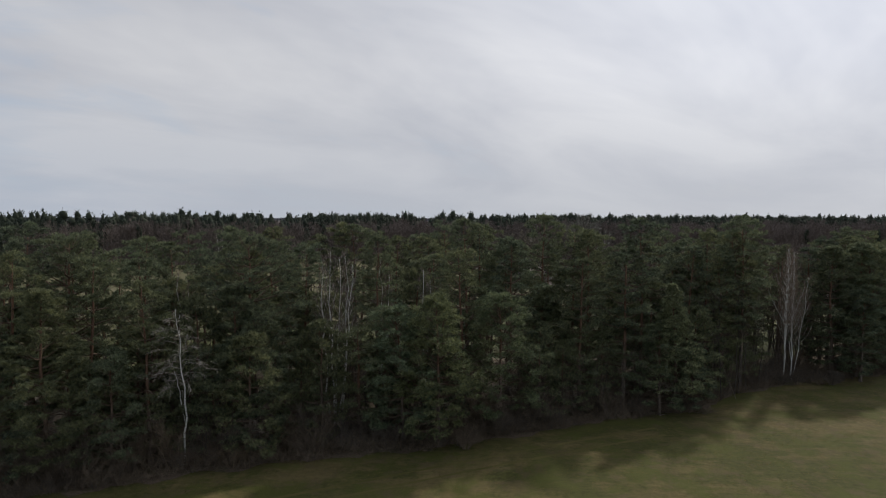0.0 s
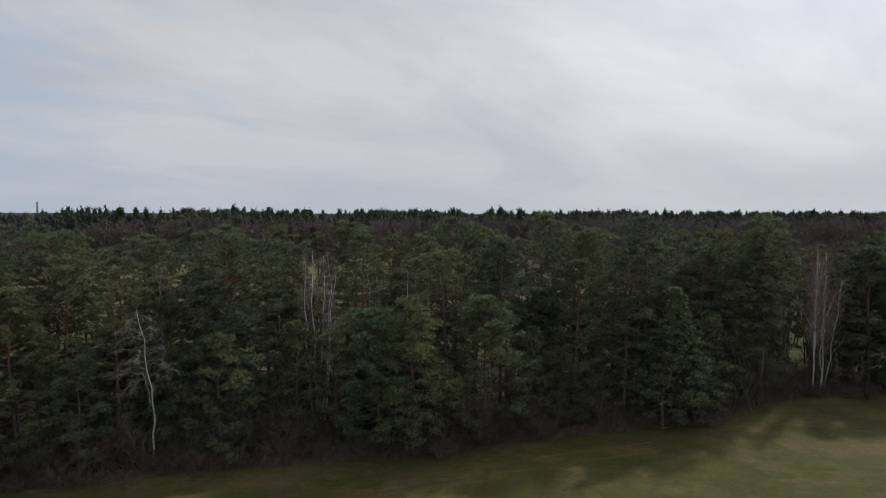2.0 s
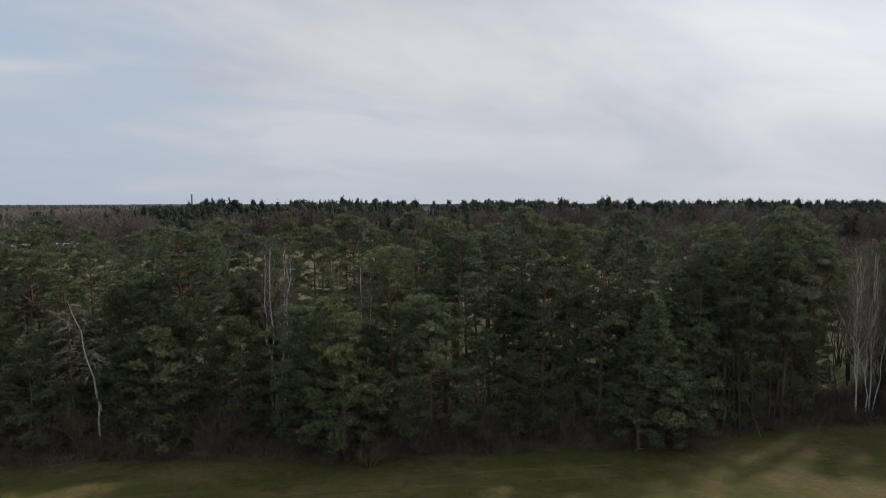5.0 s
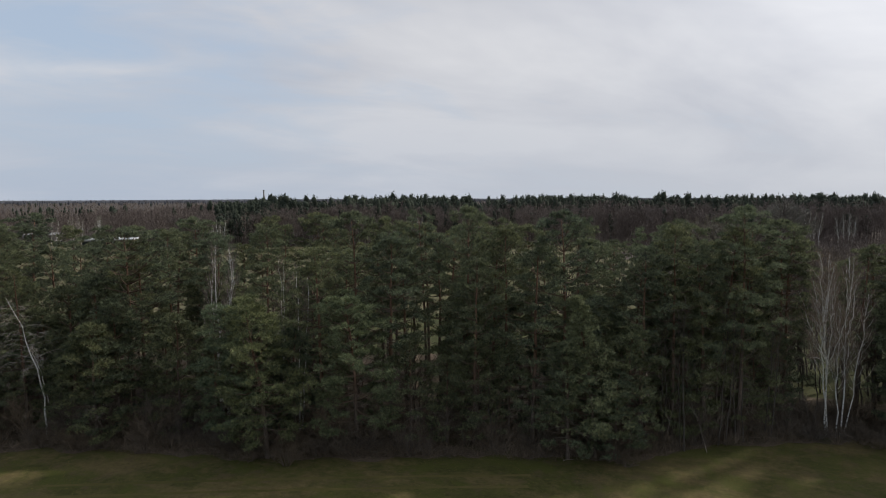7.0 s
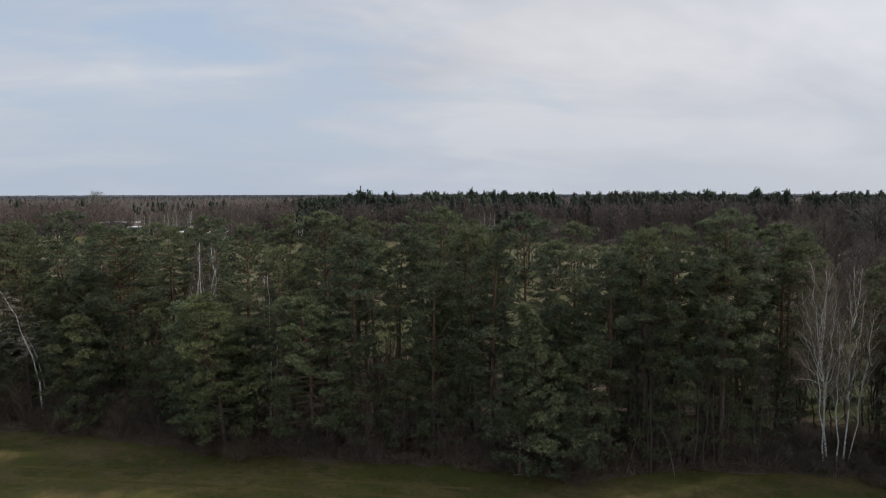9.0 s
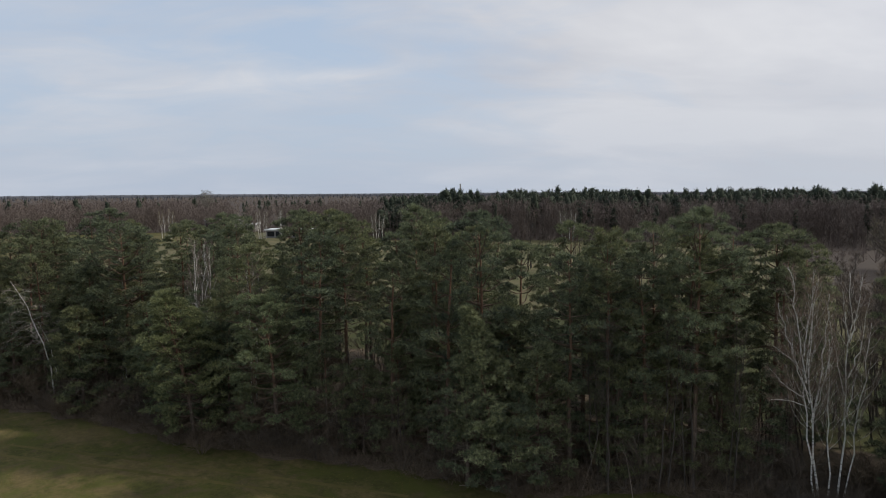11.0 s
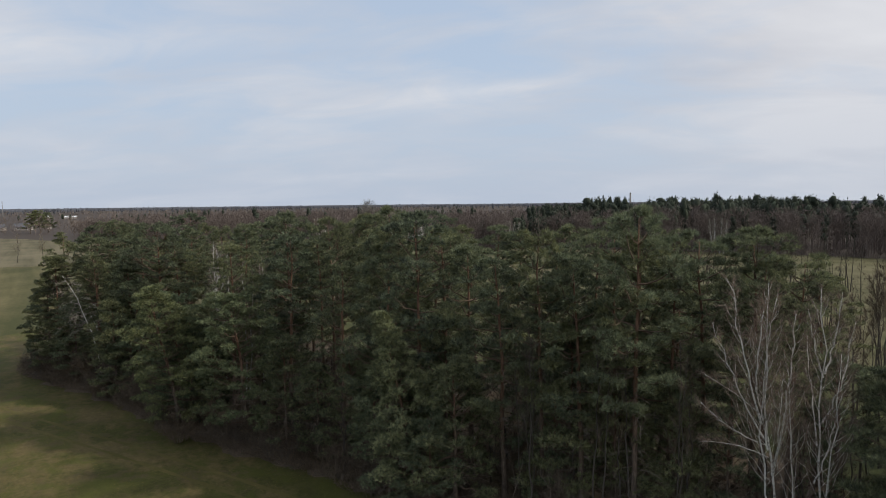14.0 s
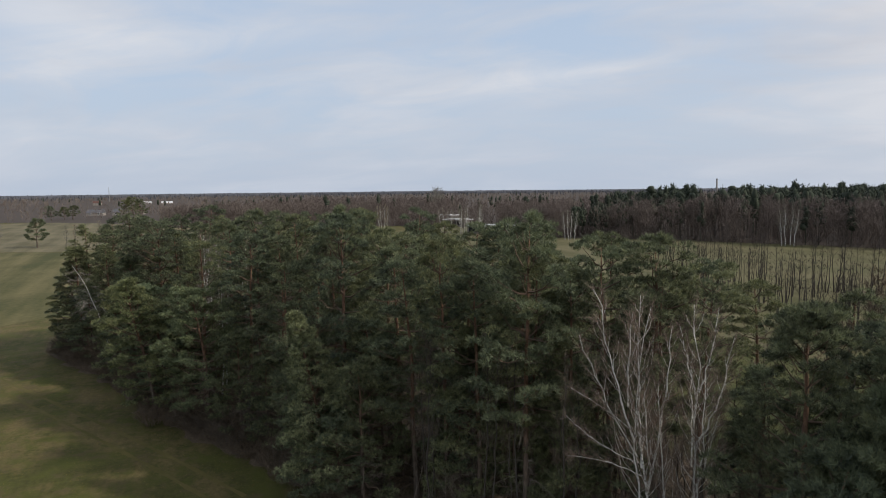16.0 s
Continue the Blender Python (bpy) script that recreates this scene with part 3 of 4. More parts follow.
plant(edge_pines[1], [(-27.6, 49.6, 60, 0.98, 1.0), (2.4, 58.4, 180, 1.0, 1.02), (53.2, 82.0, 300, 1.0, 1.0), (46.4, 89.2, 200, 1.0, 0.97)], PINES)
plant(edge_pines[2], [(-25.6, 54.8, 90, 1.0, 1.0), (13.9, 64.0, 200, 0.94, 1.04), (-7.0, 56.0, 330, 0.86, 0.72), (57.5, 84.5, 120, 1.0, 1.0), (48.0, 85.4, 20, 1.05, 0.94)], PINES)
known_west = [
    (-37.0, 53.0, 17.6), (-25.4, 60.0, 17.3), (-21.4, 65.4, 17.0), (-21.0, 81.0, 18.4), (-19.5, 63.0, 17.6), (-17.5, 57.6, 16.9),
    (-17.5, 67.5, 16.9), (-14.2, 75.0, 17.6), (-11.9, 78.4, 18.8), (-10.7, 77.9, 16.8), (-6.1, 61.7, 17.6), (-4.0, 83.0, 17.6),
    (-0.6, 85.0, 17.4), (0.8, 81.4, 18.4), (2.6, 63.5, 17.5), (3.1, 86.2, 17.8), (4.1, 67.2, 17.0), (5.1, 87.6, 17.2),
    (6.8, 65.2, 17.0), (6.9, 62.0, 17.1), (7.3, 71.5, 17.4), (10.9, 69.9, 17.9), (12.3, 74.1, 17.2), (13.9, 68.2, 18.0),
    (15.4, 67.8, 17.7),
]
known_east = [
    (20.8, 66.8, 17.6), (25.4, 73.9, 14.6), (25.6, 78.5, 17.2), (26.6, 70.0, 16.8), (28.6, 73.0, 17.4),
    (29.0, 71.2, 17.8), (30.0, 76.6, 17.8), (30.4, 91.0, 15.4), (31.5, 72.2, 16.8), (32.6, 75.2, 18.2),
    (34.0, 77.0, 16.8), (34.2, 73.8, 17.9), (34.9, 79.4, 17.6),
    (36.2, 90.4, 15.0), (37.4, 80.4, 16.7), (37.8, 80.6, 16.4), (37.9, 83.2, 16.2), (44.5, 94.5, 13.6), (48.4, 91.5, 14.0), (50.5, 87.0, 16.6), (53.5, 86.5, 17.0),
    # added pines, mostly out of view, that keep sun off the right-hand pines
    (55.0, 97.0, 16.2), (55.8, 90.0, 16.5), (58.5, 93.0, 16.6), (60.0, 84.0, 16.0), (61.0, 88.5, 16.8), (62.0, 97.5, 17.0),
    (65.0, 92.5, 17.2),
]
known = known_west + known_east
rs = np.random.RandomState(5)
spots = [(x, y) for x, y, h in known]
taken = spots + [(-16.2, 55.4), (24.3, 65.3), (1.0, 54.6), (5.6, 58.6), (18.6, 65.2), (48.8, 79.5), (2.4, 58.4), (29, 70.8), (41, 77), (43, 78.3), (-10, 59.6), (-19.8, 49.4), (-27.6, 49.6), (-29.2, 45.8), (-25.6, 54.8), (13.9, 64), (53.2, 82)]
more = []
def off_line(p, a, b):
    """Distance of a point from the stretch a to b."""
    p, a, b = Vector(p), Vector(a), Vector(b)
    w = max(0.0, min(1.0, (p - a).dot(b - a) / (b - a).length_squared))
    return (a + (b - a) * w - p).length


while len(more) < 42:
    x, y = rs.uniform(-46, 60), rs.uniform(45, 97)
    if not inside(x, y, BELT) or y < front_y(x) + 3.5:
        continue
    if inside(x, y, GAP) or 36 < x < 47 and y < 90 or -12 < x < -6 and 57 < y < 66:
        continue
    if off_line((x, y), (20.5, 74.2), (5.0, 89.0)) < 3.0:
        continue
    if off_line((x, y), (-9.8, 59.8), (0.0, 49.0)) < 4.5 or off_line((x, y), (-19.5, 63.0), (-32.0, 75.0)) < 2.0:
        continue
    if min(math.dist((x, y), p) for p in taken) < 3.7:
        continue
    taken.append((x, y))
    more.append((x, y, rs.uniform(12.6, 17.5)))
rows = [[] for proto in tall_pines]
for x, y, h in known + more:
    k = rs.randint(0, 6)
    s = rs.uniform(0.9, 1.08)
    rows[k].append((x, y, rs.uniform(0, 360), s, h / 17.0 / s))
for proto, r in zip(tall_pines, rows):
    plant(proto, r, PINES)
smalls = []
for x, y in ((-27.5, 47.0), (-23.5, 52.0), (-12.0, 55.2), (9.5, 60.8), (12.0, 62.5), (21.0, 69.5), (51.0, 80.0), (56.0, 82.0), (22.0, 85.5), (18.0, 86.0), (14.0, 85.5), (6.0, 86.0), (-5.0, 58.0), (16.5, 65.4), (-31.4, 44.6), (-1.5, 55.5), (50.2, 77.6), (-24.4, 47.2), (-18.0, 51.0), (-33.5, 46.0), (-36.0, 50.0), (-10.0, 54.8), (-20.6, 53.0), (-14.8, 50.4)):
    smalls.append((x, y, rs.uniform(0, 360), rs.uniform(0.75, 1.15), rs.uniform(0.9, 1.1)))
smalls += [(29.5, 71.8, 10, 0.9, 1.0), (32.4, 74.2, 80, 0.95, 1.0), (35.2, 76.2, 150, 0.9, 1.0), (27.8, 73.2, 200, 1.0, 1.1), (37.0, 78.6, 260, 0.8, 1.1)]
smalls += [(21.9, 63.9, 40, 1.0, 0.95), (26.2, 66.4, 130, 1.05, 1.0), (25.4, 64.9, 220, 0.8, 0.9)]
for i in range(34):
    x = rs.uniform(-30, 40)
    smalls.append((x, front_y(x) + rs.uniform(2.0, 15.0), rs.uniform(0, 360), rs.uniform(0.6, 1.3), rs.uniform(0.9, 1.15)))
plant(small_pine, [row for row in smalls if not inside(row[0], row[1], GAP)], PINES)

# ---- birches and bare trees in the belt ----
BIRCHES = "birches of the wood belt"
clump = bare_tree("birch_tree", 71, [
    ((0, 0, 0), (-0.6, -1.4, 15.9), 0.068, (-0.25, -0.45, 0)),
    ((-0.15, -0.35, 0), (-0.4, -0.9, 15.3), 0.052, (-0.5, -0.8, 0)),
    ((-0.72, -1.55, 8.4), (-1.6, -3.5, 16.2), 0.044, (0.1, -0.1, -0.2)),
    ((-0.62, -1.40, 7.6), (-1.9, -4.1, 13.9), 0.034, (-0.05, -0.05, -0.3)),
    ((-0.40, -0.95, 5.6), (0.05, 0.05, 14.2), 0.058, (0.05, 0.2, 0.2)),
    ((-0.85, -1.85, 10.2), (-0.2, -2.2, 15.2), 0.038, (-0.1, 0, -0.2)),
] + [
    ((-0.5, -1.2, 6.6), (-2.1, -4.7, 7.7), 0.016, (0, 0, 0.25)),
    ((-0.6, -1.35, 7.3), (-2.1, -4.7, 9.8), 0.018, (0, 0, -0.3)),
    ((-0.75, -1.7, 9.0), (-2.0, -4.5, 11.2), 0.016, (0, 0, 0.15)),
    ((-0.3, -0.8, 6.4), (0.9, -2.4, 11.6), 0.026, (0, 0, -0.3)),
    ((-0.55, -1.2, 7.0), (-2.6, 0.4, 12.4), 0.03, (0, 0, -0.3)),
], BARK_BIRCH, TWIG_BIRCH, BRANCH_BIRCH, split=True, count=30, reach=0.21, twigs=12, first=0.32, fan=0.46, sway=0.014, twig_width=0.012, stout=0.24)
clump.matrix_basis = spin(41.2, 77.9, 0)
tagged(clump, "leafless multi-stemmed white birch clump at the wood edge", "birch tree", BIRCHES)
clump = bare_tree("birch_tree", 72, [
    ((0, 0, 0), (0.1, 0.2, 15.6), 0.060, (0.15, 0.35, 0)),
    ((0.2, 0.5, 8.6), (0.95, 2.0, 13.9), 0.036, (0.1, 0.1, -0.4)),
    ((0.25, 0.5, 11.2), (0.6, 1.3, 15.4), 0.032, (0, 0.1, -0.2)),
    ((0.2, 0.45, 11.0), (-0.2, -0.4, 14.6), 0.03, (0, 0, -0.2)),
    ((-0.35, -0.5, 0), (-0.6, -1.3, 11.4), 0.048, (-0.05, 0.1, 0)),
    ((0.05, 0.15, 5.4), (0.7, 1.5, 10.2), 0.03, (0, 0, -0.4)),
    ((0.3, 0.3, 0), (1.5, -0.4, 12.6), 0.04, (0.1, 0, 0)),
    ((0.1, 0.3, 7.4), (-1.3, 1.6, 12.8), 0.03, (0, 0, -0.3)),
], BARK_BIRCH, TWIG_BIRCH, BRANCH_BIRCH, split=True, count=30, reach=0.21, twigs=12, first=0.32, fan=0.48, sway=0.014, twig_width=0.012, stout=0.24)
clump.matrix_basis = spin(42.2, 78.1, 0)
tagged(clump, "leafless white birch with two slimmer stems", "birch tree", BIRCHES)
clump = bare_tree("birch_tree", 73, [
    ((0, 0, 0), (-0.4, 0.0, 16.4), 0.095, (-0.2, 0, 0)),
    ((0.5, 0.2, 0), (0.9, 0.3, 16.0), 0.085, (0.3, 0, 0)),
    ((-0.5, 0.3, 0), (-1.3, 0.4, 15.6), 0.085, (-0.2, 0, 0)),
    ((0.2, -0.4, 0), (1.7, -0.2, 15.2), 0.08, (0.2, 0, 0)),
    ((-0.1, 0.6, 0), (0.2, 1.2, 15.8), 0.08, (0, 0.2, 0)),
], BARK_BIRCH, TWIG_BIRCH, BRANCH_BIRCH, split=True, count=18, reach=0.19, twigs=11, first=0.45, fan=0.36)
clump.matrix_basis = spin(-9.8, 59.8, 0)
tagged(clump, "slender upright birch clump with reddish leafless tops", "birch tree", BIRCHES)
plain_birch = bare_tree("birch_tree", 74, [
    ((0, 0, 0), (0.3, 0.2, 15.6), 0.09, (0.2, 0.1, 0)),
    ((0.4, 0.1, 0), (1.1, -0.3, 14.6), 0.075, (0.2, 0, 0)),
], BARK_BIRCH, TWIG_BIRCH, BRANCH_BIRCH, count=18, reach=0.2, twigs=9, first=0.4, fan=0.4)
tagged(plain_birch, "slim leafless birch standing among the pines", "birch tree")
plant(plain_birch, [(-6.2, 63.4, 0, 1.0, 1.0), (-1.4, 60.2, 80, 0.94, 1.0), (-23.8, 57.4, 30, 0.92, 1.0)], BIRCHES)
slim_tree = bare_tree("bare_tree", 76, [
    ((0, 0, 0), (0.2, 0.2, 12.9), 0.055, (0.15, 0.1, 0)),
    ((0.5, 0.3, 0), (0.9, 0.7, 12.2), 0.045, (0.15, 0, 0)),
], BARK_GREY, TWIG_BROWN, BARK_GREY, count=14, reach=0.16, twigs=9, first=0.4, fan=0.4, twig_width=0.012)
tagged(slim_tree, "two thin grey leafless stems before the pines", "bare tree")
plant(slim_tree, [(32.7, 71.7, 0, 1.0, 1.0), (30.2, 69.2, 100, 0.98, 1.0), (28.6, 70.6, 220, 0.9, 1.05), (34.6, 73.2, 160, 1.0, 1.0), (36.2, 75.0, 300, 0.95, 1.0)], "bare stems before the pines")
dead_birch = bare_tree("birch_tree", 75, [
    ((0, 0, 0), (0.9, -3.3, 12.9), 0.082, (-0.1, 0.85, 0)),
    ((0.0, 0.3, 3.2), (-0.5, -0.9, 8.6), 0.036, (-0.1, 0.3, 0)),
], BARK_BIRCH, PALE_DEAD, PALE_DEAD, split=True, bough_mat=PALE_DEAD, count=34, reach=0.36, droop=0.5, twigs=5, first=0.50, fan=1.7, stout=0.42, sway=0.014, twig_width=0.011)
dead_birch.matrix_basis = spin(-19.8, 49.4, 0)
tagged(dead_birch, "old leaning white birch with drooping bare boughs", "birch tree", BIRCHES)

SAPLINGS = "bare saplings of the wood belt"
sapling_a = tagged(bare_tree("bare_tree", 81, [((0, 0, 0), (0.3, 0.1, 9.0), 0.07, (0.3, 0.1, 0)), ((0.2, 0.1, 0), (-0.9, 0.4, 7.6), 0.05, (-0.2, 0, 0))], BARK_GREY, TWIG_BROWN, count=16, reach=0.2, twigs=7, first=0.25), "thin leafless deciduous tree between the pines", "bare tree")
sapling_b = tagged(bare_tree("bare_tree", 82, [((0, 0, 0), (-0.4, 0.3, 11.5), 0.09, (-0.4, 0.2, 0))], BARK_GREY, TWIG_BROWN, count=20, reach=0.22, twigs=7, first=0.22), "slim dark leafless tree among the trunks", "bare tree")
ra, rb = [], []
while len(ra) + len(rb) < 52:
    x, y = rs.uniform(-44, 60), rs.uniform(43, 96)
    if inside(x, y, BELT) and not inside(x, y, GAP) and y > front_y(x) + 1.0:
        (ra if rs.rand() < 0.5 else rb).append((x, y, rs.uniform(0, 360), rs.uniform(0.65, 1.1), rs.uniform(0.9, 1.15)))
for x, y, s in ((36.0, 88.0, 1.1), (38.5, 90.5, 1.2), (33.0, 95.5, 1.1), (35.5, 84.5, 1.0), (39.5, 85.5, 1.05), (41.5, 87.0, 1.0), (37.0, 97.0, 1.2), (45.9, 92.1, 1.3), (44.5, 88.0, 1.2), (48.0, 90.0, 1.3), (50.5, 93.0, 1.25), (47.0, 95.0, 1.2), (42.5, 91.0, 1.15), (53.0, 95.0, 1.3), (40.5, 93.5, 1.1), (49.0, 86.0, 1.1), (38.4, 95.0, 1.15), (45.2, 85.0, 1.0), (46.2, 81.0, 0.9), (47.6, 82.5, 0.8), (44.2, 82.6, 0.8), (39.6, 83.4, 0.7)):
    if not inside(x, y, GAP):
        rb.append((x, y, rs.uniform(0, 360), s, 1.0))
for i in range(8):
    (ra if i % 2 else rb).append((rs.uniform(25, 38), rs.uniform(72, 88), rs.uniform(0, 360), rs.uniform(0.7, 1.2), 1.0))
for x, y, s in ((38.9, 83.4, 0.95), (44.6, 83.8, 1.05), (46.0, 86.6, 1.1), (41.2, 85.2, 0.8), (52.0, 92.5, 1.2), (48.6, 90.2, 1.0), (45.4, 82.2, 0.9), (42.0, 91.5, 1.0), (50.4, 95.0, 1.1), (40.2, 89.0, 0.9), (43.4, 90.0, 0.95), (46.4, 92.4, 1.0), (38.2, 85.0, 0.8), (44.0, 86.2, 0.6), (39.8, 86.8, 0.7)):
    rb.append((x, y, 70 * s, s, 1.0))
for i in range(96):
    rb.append((rs.uniform(34, 100), rs.uniform(144, 172), rs.uniform(0, 360), rs.uniform(0.95, 1.35), rs.uniform(0.85, 1.1)))
sapling_c = tagged(bare_tree("bare_tree", 83, [((0, 0, 0), (0.3, 0.4, 12.4), 0.10, (0.3, 0.1, 0)), ((0.5, 0.1, 0), (1.3, -0.5, 11.2), 0.08, (0.2, 0, 0))], BARK_GREY, TWIG_BROWN, count=26, reach=0.22, twigs=11, first=0.5, fan=0.6), "leafless reddish brown tree at the back of the belt", "bare tree")
rc = [(rs.uniform(28, 84), rs.uniform(102, 138), rs.uniform(0, 360), rs.uniform(0.85, 1.1), rs.uniform(0.85, 1.05)) for i in range(64)]
rc += [(rs.uniform(40, 56), rs.uniform(89, 104), rs.uniform(0, 360), rs.uniform(0.8, 1.05), rs.uniform(0.7, 0.95)) for i in range(26)]
plant(sapling_c, rc, SAPLINGS)
plant(sapling_a, ra, SAPLINGS)
plant(sapling_b, rb, SAPLINGS)

SHRUBS = "undergrowth along the wood edge"
shrubs = [tagged(shrub(91, 2.2, 1.5), "bare brown undergrowth shrub at the wood edge", "shrub"), tagged(shrub(92, 1.6, 1.7, 18), "low spreading brown thicket shrub", "shrub"), tagged(shrub(93, 3.2, 1.5, 14), "taller leafless shrub under the pines", "shrub")]
rows = [[], [], []]
for i in range(380):
    x = rs.uniform(-40, 62)
    y = front_y(x) + (abs(rs.normal(0, 2.4)) + 0.3 if i % 5 < 3 else rs.uniform(2, 34))
    if inside(x, y, BELT) and not (inside(x, y, GAP) and rs.rand() < 0.55):
        near = y < front_y(x) + 1.5
        rows[rs.randint(0, 3)].append((x, y, rs.uniform(0, 360), rs.uniform(0.8, 1.4) * (0.8 if near else 1.15), rs.uniform(0.7, 1.15)))
for proto, r in zip(shrubs, rows):
    plant(proto, r, SHRUBS)


for x, y in ((0.0, 54.2), (24.0, 64.9), (5.6, 58.6), (-3.0, 55.0), (-28.4, 45.8)):
    for i in range(5):
        ob = copy_thing(shrubs[i % 3], spin(x + rs.normal(0, 1.3), y - 0.2 + rs.normal(0, 0.5), rs.uniform(0, 360), rs.uniform(0.8, 1.1), 0.9))
        for key in ("label", "category", "group"):
            ob[key] = shrubs[i % 3][key]
thick = [(41.8 + rs.normal(0, 2.6), 78.6 + rs.normal(0, 1.6), rs.uniform(0, 360), rs.uniform(0.9, 1.3), rs.uniform(0.9, 1.3)) for i in range(30)]
for row in thick:
    ob = copy_thing(shrubs[1], spin(*row))
    for key in ("label", "category", "group"):
        ob[key] = shrubs[1][key]


def undergrowth():
    """Brushwood, dry stalks and bramble along the edge of the wood."""
    rs = np.random.RandomState(29)
    n = 34000
    x = rs.uniform(-40, 62, n)
    y = np.array([front_y(a) for a in x]) + np.abs(rs.normal(0, 2.6, n)) - 0.3 + 0.9 * np.array([noise.noise((a * 0.3, 0.5, 4.0)) for a in x])
    tall = np.array([0.5 + 0.9 * noise.noise((a * 0.22, c * 0.3, 8.0)) + 0.5 * noise.noise((a * 0.9, c * 0.9, 2.0)) for a, c in zip(x, y)])
    tall = np.clip(tall, 0.08, 1.2) * 2.0
    c = np.column_stack((x, y, rs.uniform(0, 0.75, n) * tall))
    d = unit(rs.normal(0, 0.6, (n, 3)) + (0, 0, 0.8))
    d[:, 2] = np.abs(d[:, 2])
    b = Build()
    b.blades(c, d, rs.uniform(0.25, 0.9, n), rs.uniform(0.015, 0.04, n), rs)
    tagged(new("undergrowth", b.mesh("undergrowth", TWIG_BROWN)), "brown leafless brushwood along the wood edge", "undergrowth", kind="stuff")


undergrowth()


def fallen(rows, label, x, y, turn):
    """Dead branches lying on the ground; rows of (from, to, radius)."""
    thing = Build()
    for a, b, r in rows:
        thing.tube(curve(a, b, (0.06, 0.05, 0.05), 5), np.linspace(r, r * 0.3, 5), 5)
    ob = new("fallen_branch", thing.mesh("fallen_branch", DEADWOOD, True))
    ob.matrix_basis = pose(x, y, 0, 0, 0, turn)
    tagged(ob, label, "fallen branch", "dead wood on the ground")


fallen([((0, 0, 0.05), (-1.5, 0.9, 4.1), 0.03), ((-1.0, 0.6, 2.8), (-1.7, 0.1, 3.9), 0.025)], "forked pale dead branch leaning at the wood edge", 31.9, 69.5, 0)
fallen([((0, 0, 0.05), (0.7, 1.0, 4.2), 0.026), ((0.4, 0.6, 2.4), (-0.4, 0.9, 3.4), 0.02)], "thin pale dead pole leaning in the brushwood", 28.6, 68.4, 0)
fallen([((0, 0, 0.1), (2.4, 0.4, 0.4), 0.07), ((0.2, 0.5, 0.1), (2.8, -0.1, 0.3), 0.05), ((0.4, -0.3, 0.12), (1.8, 0.9, 0.6), 0.04)], "heap of pale fallen branches between trunks", -15.8, 61.2, 10)
fallen([((0, 0, 0.05), (0.8, 0.15, 0.1), 0.035)], "short pale stick lying on the grass", 21.7, 63.2, 15)
fallen([((0, 0, 0.05), (2.2, -0.4, 0.9), 0.05), ((1.0, -0.2, 0.4), (1.6, 0.5, 1.3), 0.03)], "broken dead bough resting on brushwood", 20.6, 66.0, 160)
fallen([((0, 0, 0.05), (-1.8, 0.2, 1.5), 0.05), ((-0.8, 0.1, 0.6), (-1.0, -0.6, 1.6), 0.03)], "broken grey bough under the edge pines", -10.2, 54.2, 30)
fallen([((0, 0, 0.08), (2.6, 0.6, 0.3), 0.06)], "fallen grey branch on the litter", 37.2, 75.2, 200)


def grass_blades():
    rs = np.random.RandomState(17)
    b = Build()
    n = 50000
    x = rs.uniform(-34, 62, n)
    off = rs.uniform(0, 1, n) ** 1.2 * 24 - 1.5
    y = np.interp(x, [p[0] for p in FRONT], [p[1] for p in FRONT]) - off
    clump = np.array([noise.noise((a * 0.5, c * 0.5, 0.0)) for a, c in zip(x, y)])
    keep = clump > rs.uniform(-0.5, 0.35, n)
    c = np.column_stack((x, y, np.zeros(n)))[keep]
    d = unit(rs.normal(0, 0.55, c.shape) + (0, 0, 0.9))
    d[:, 2] = np.abs(d[:, 2])
    b.blades(c, d, rs.uniform(0.04, 0.10, len(c)), rs.uniform(0.03, 0.06, len(c)), rs)
    tagged(new("grass", b.mesh("grass", BLADE)), "short tufted green and dry meadow grass", "grass", kind="stuff")


grass_blades()

# ---- alders in the meadow ----
ALDERS = "row of bare alders in the meadow"
alder_a = tagged(bare_tree("alder_tree", 101, [((0, 0, 0), (0.2, 0.1, 10.8), 0.11, (0.1, 0.1, 0))], BARK_DARK, TWIG_DARK, count=16, reach=0.17, twigs=4, first=0.45, fan=0.85, twig_width=0.018, sway=0.012), "slim dark leafless alder in the meadow row", "alder tree")
alder_b = tagged(bare_tree("alder_tree", 102, [((0, 0, 0), (-0.4, 0.2, 10.4), 0.1, (-0.2, 0.1, 0)), ((0.5, 0.2, 0), (1.1, 0.4, 9.6), 0.085, (0.1, 0.1, 0))], BARK_DARK, TWIG_DARK, count=16, reach=0.17, twigs=4, first=0.45, fan=0.85, twig_width=0.018, sway=0.012), "twin-stemmed dark leafless alder in the meadow row", "alder tree")
ra, rb = [], []
for i in range(64):
    s = i / 63
    x, y = 12 - 88 * s, 136 + 50 * s
    row = (x + rs.normal(0, 1.6), y + rs.normal(0, 2.4), rs.uniform(0, 360), rs.uniform(0.8, 1.08), rs.uniform(0.75, 1.15))
    (ra if rs.rand() < 0.75 else rb).append(row)
bend = [(-44, 171), (-21, 167), (-12, 184), (4, 202)]
for i in range(46):
    w = i / 45 * 2.999
    (x0, y0), (x1, y1) = bend[int(w)], bend[int(w) + 1]
    row = (x0 + (x1 - x0) * (w % 1) + rs.normal(0, 2.5), y0 + (y1 - y0) * (w % 1) + rs.normal(0, 2.5), rs.uniform(0, 360), rs.uniform(0.8, 1.15), rs.uniform(0.9, 1.15))
    (ra if rs.rand() < 0.6 else rb).append(row)
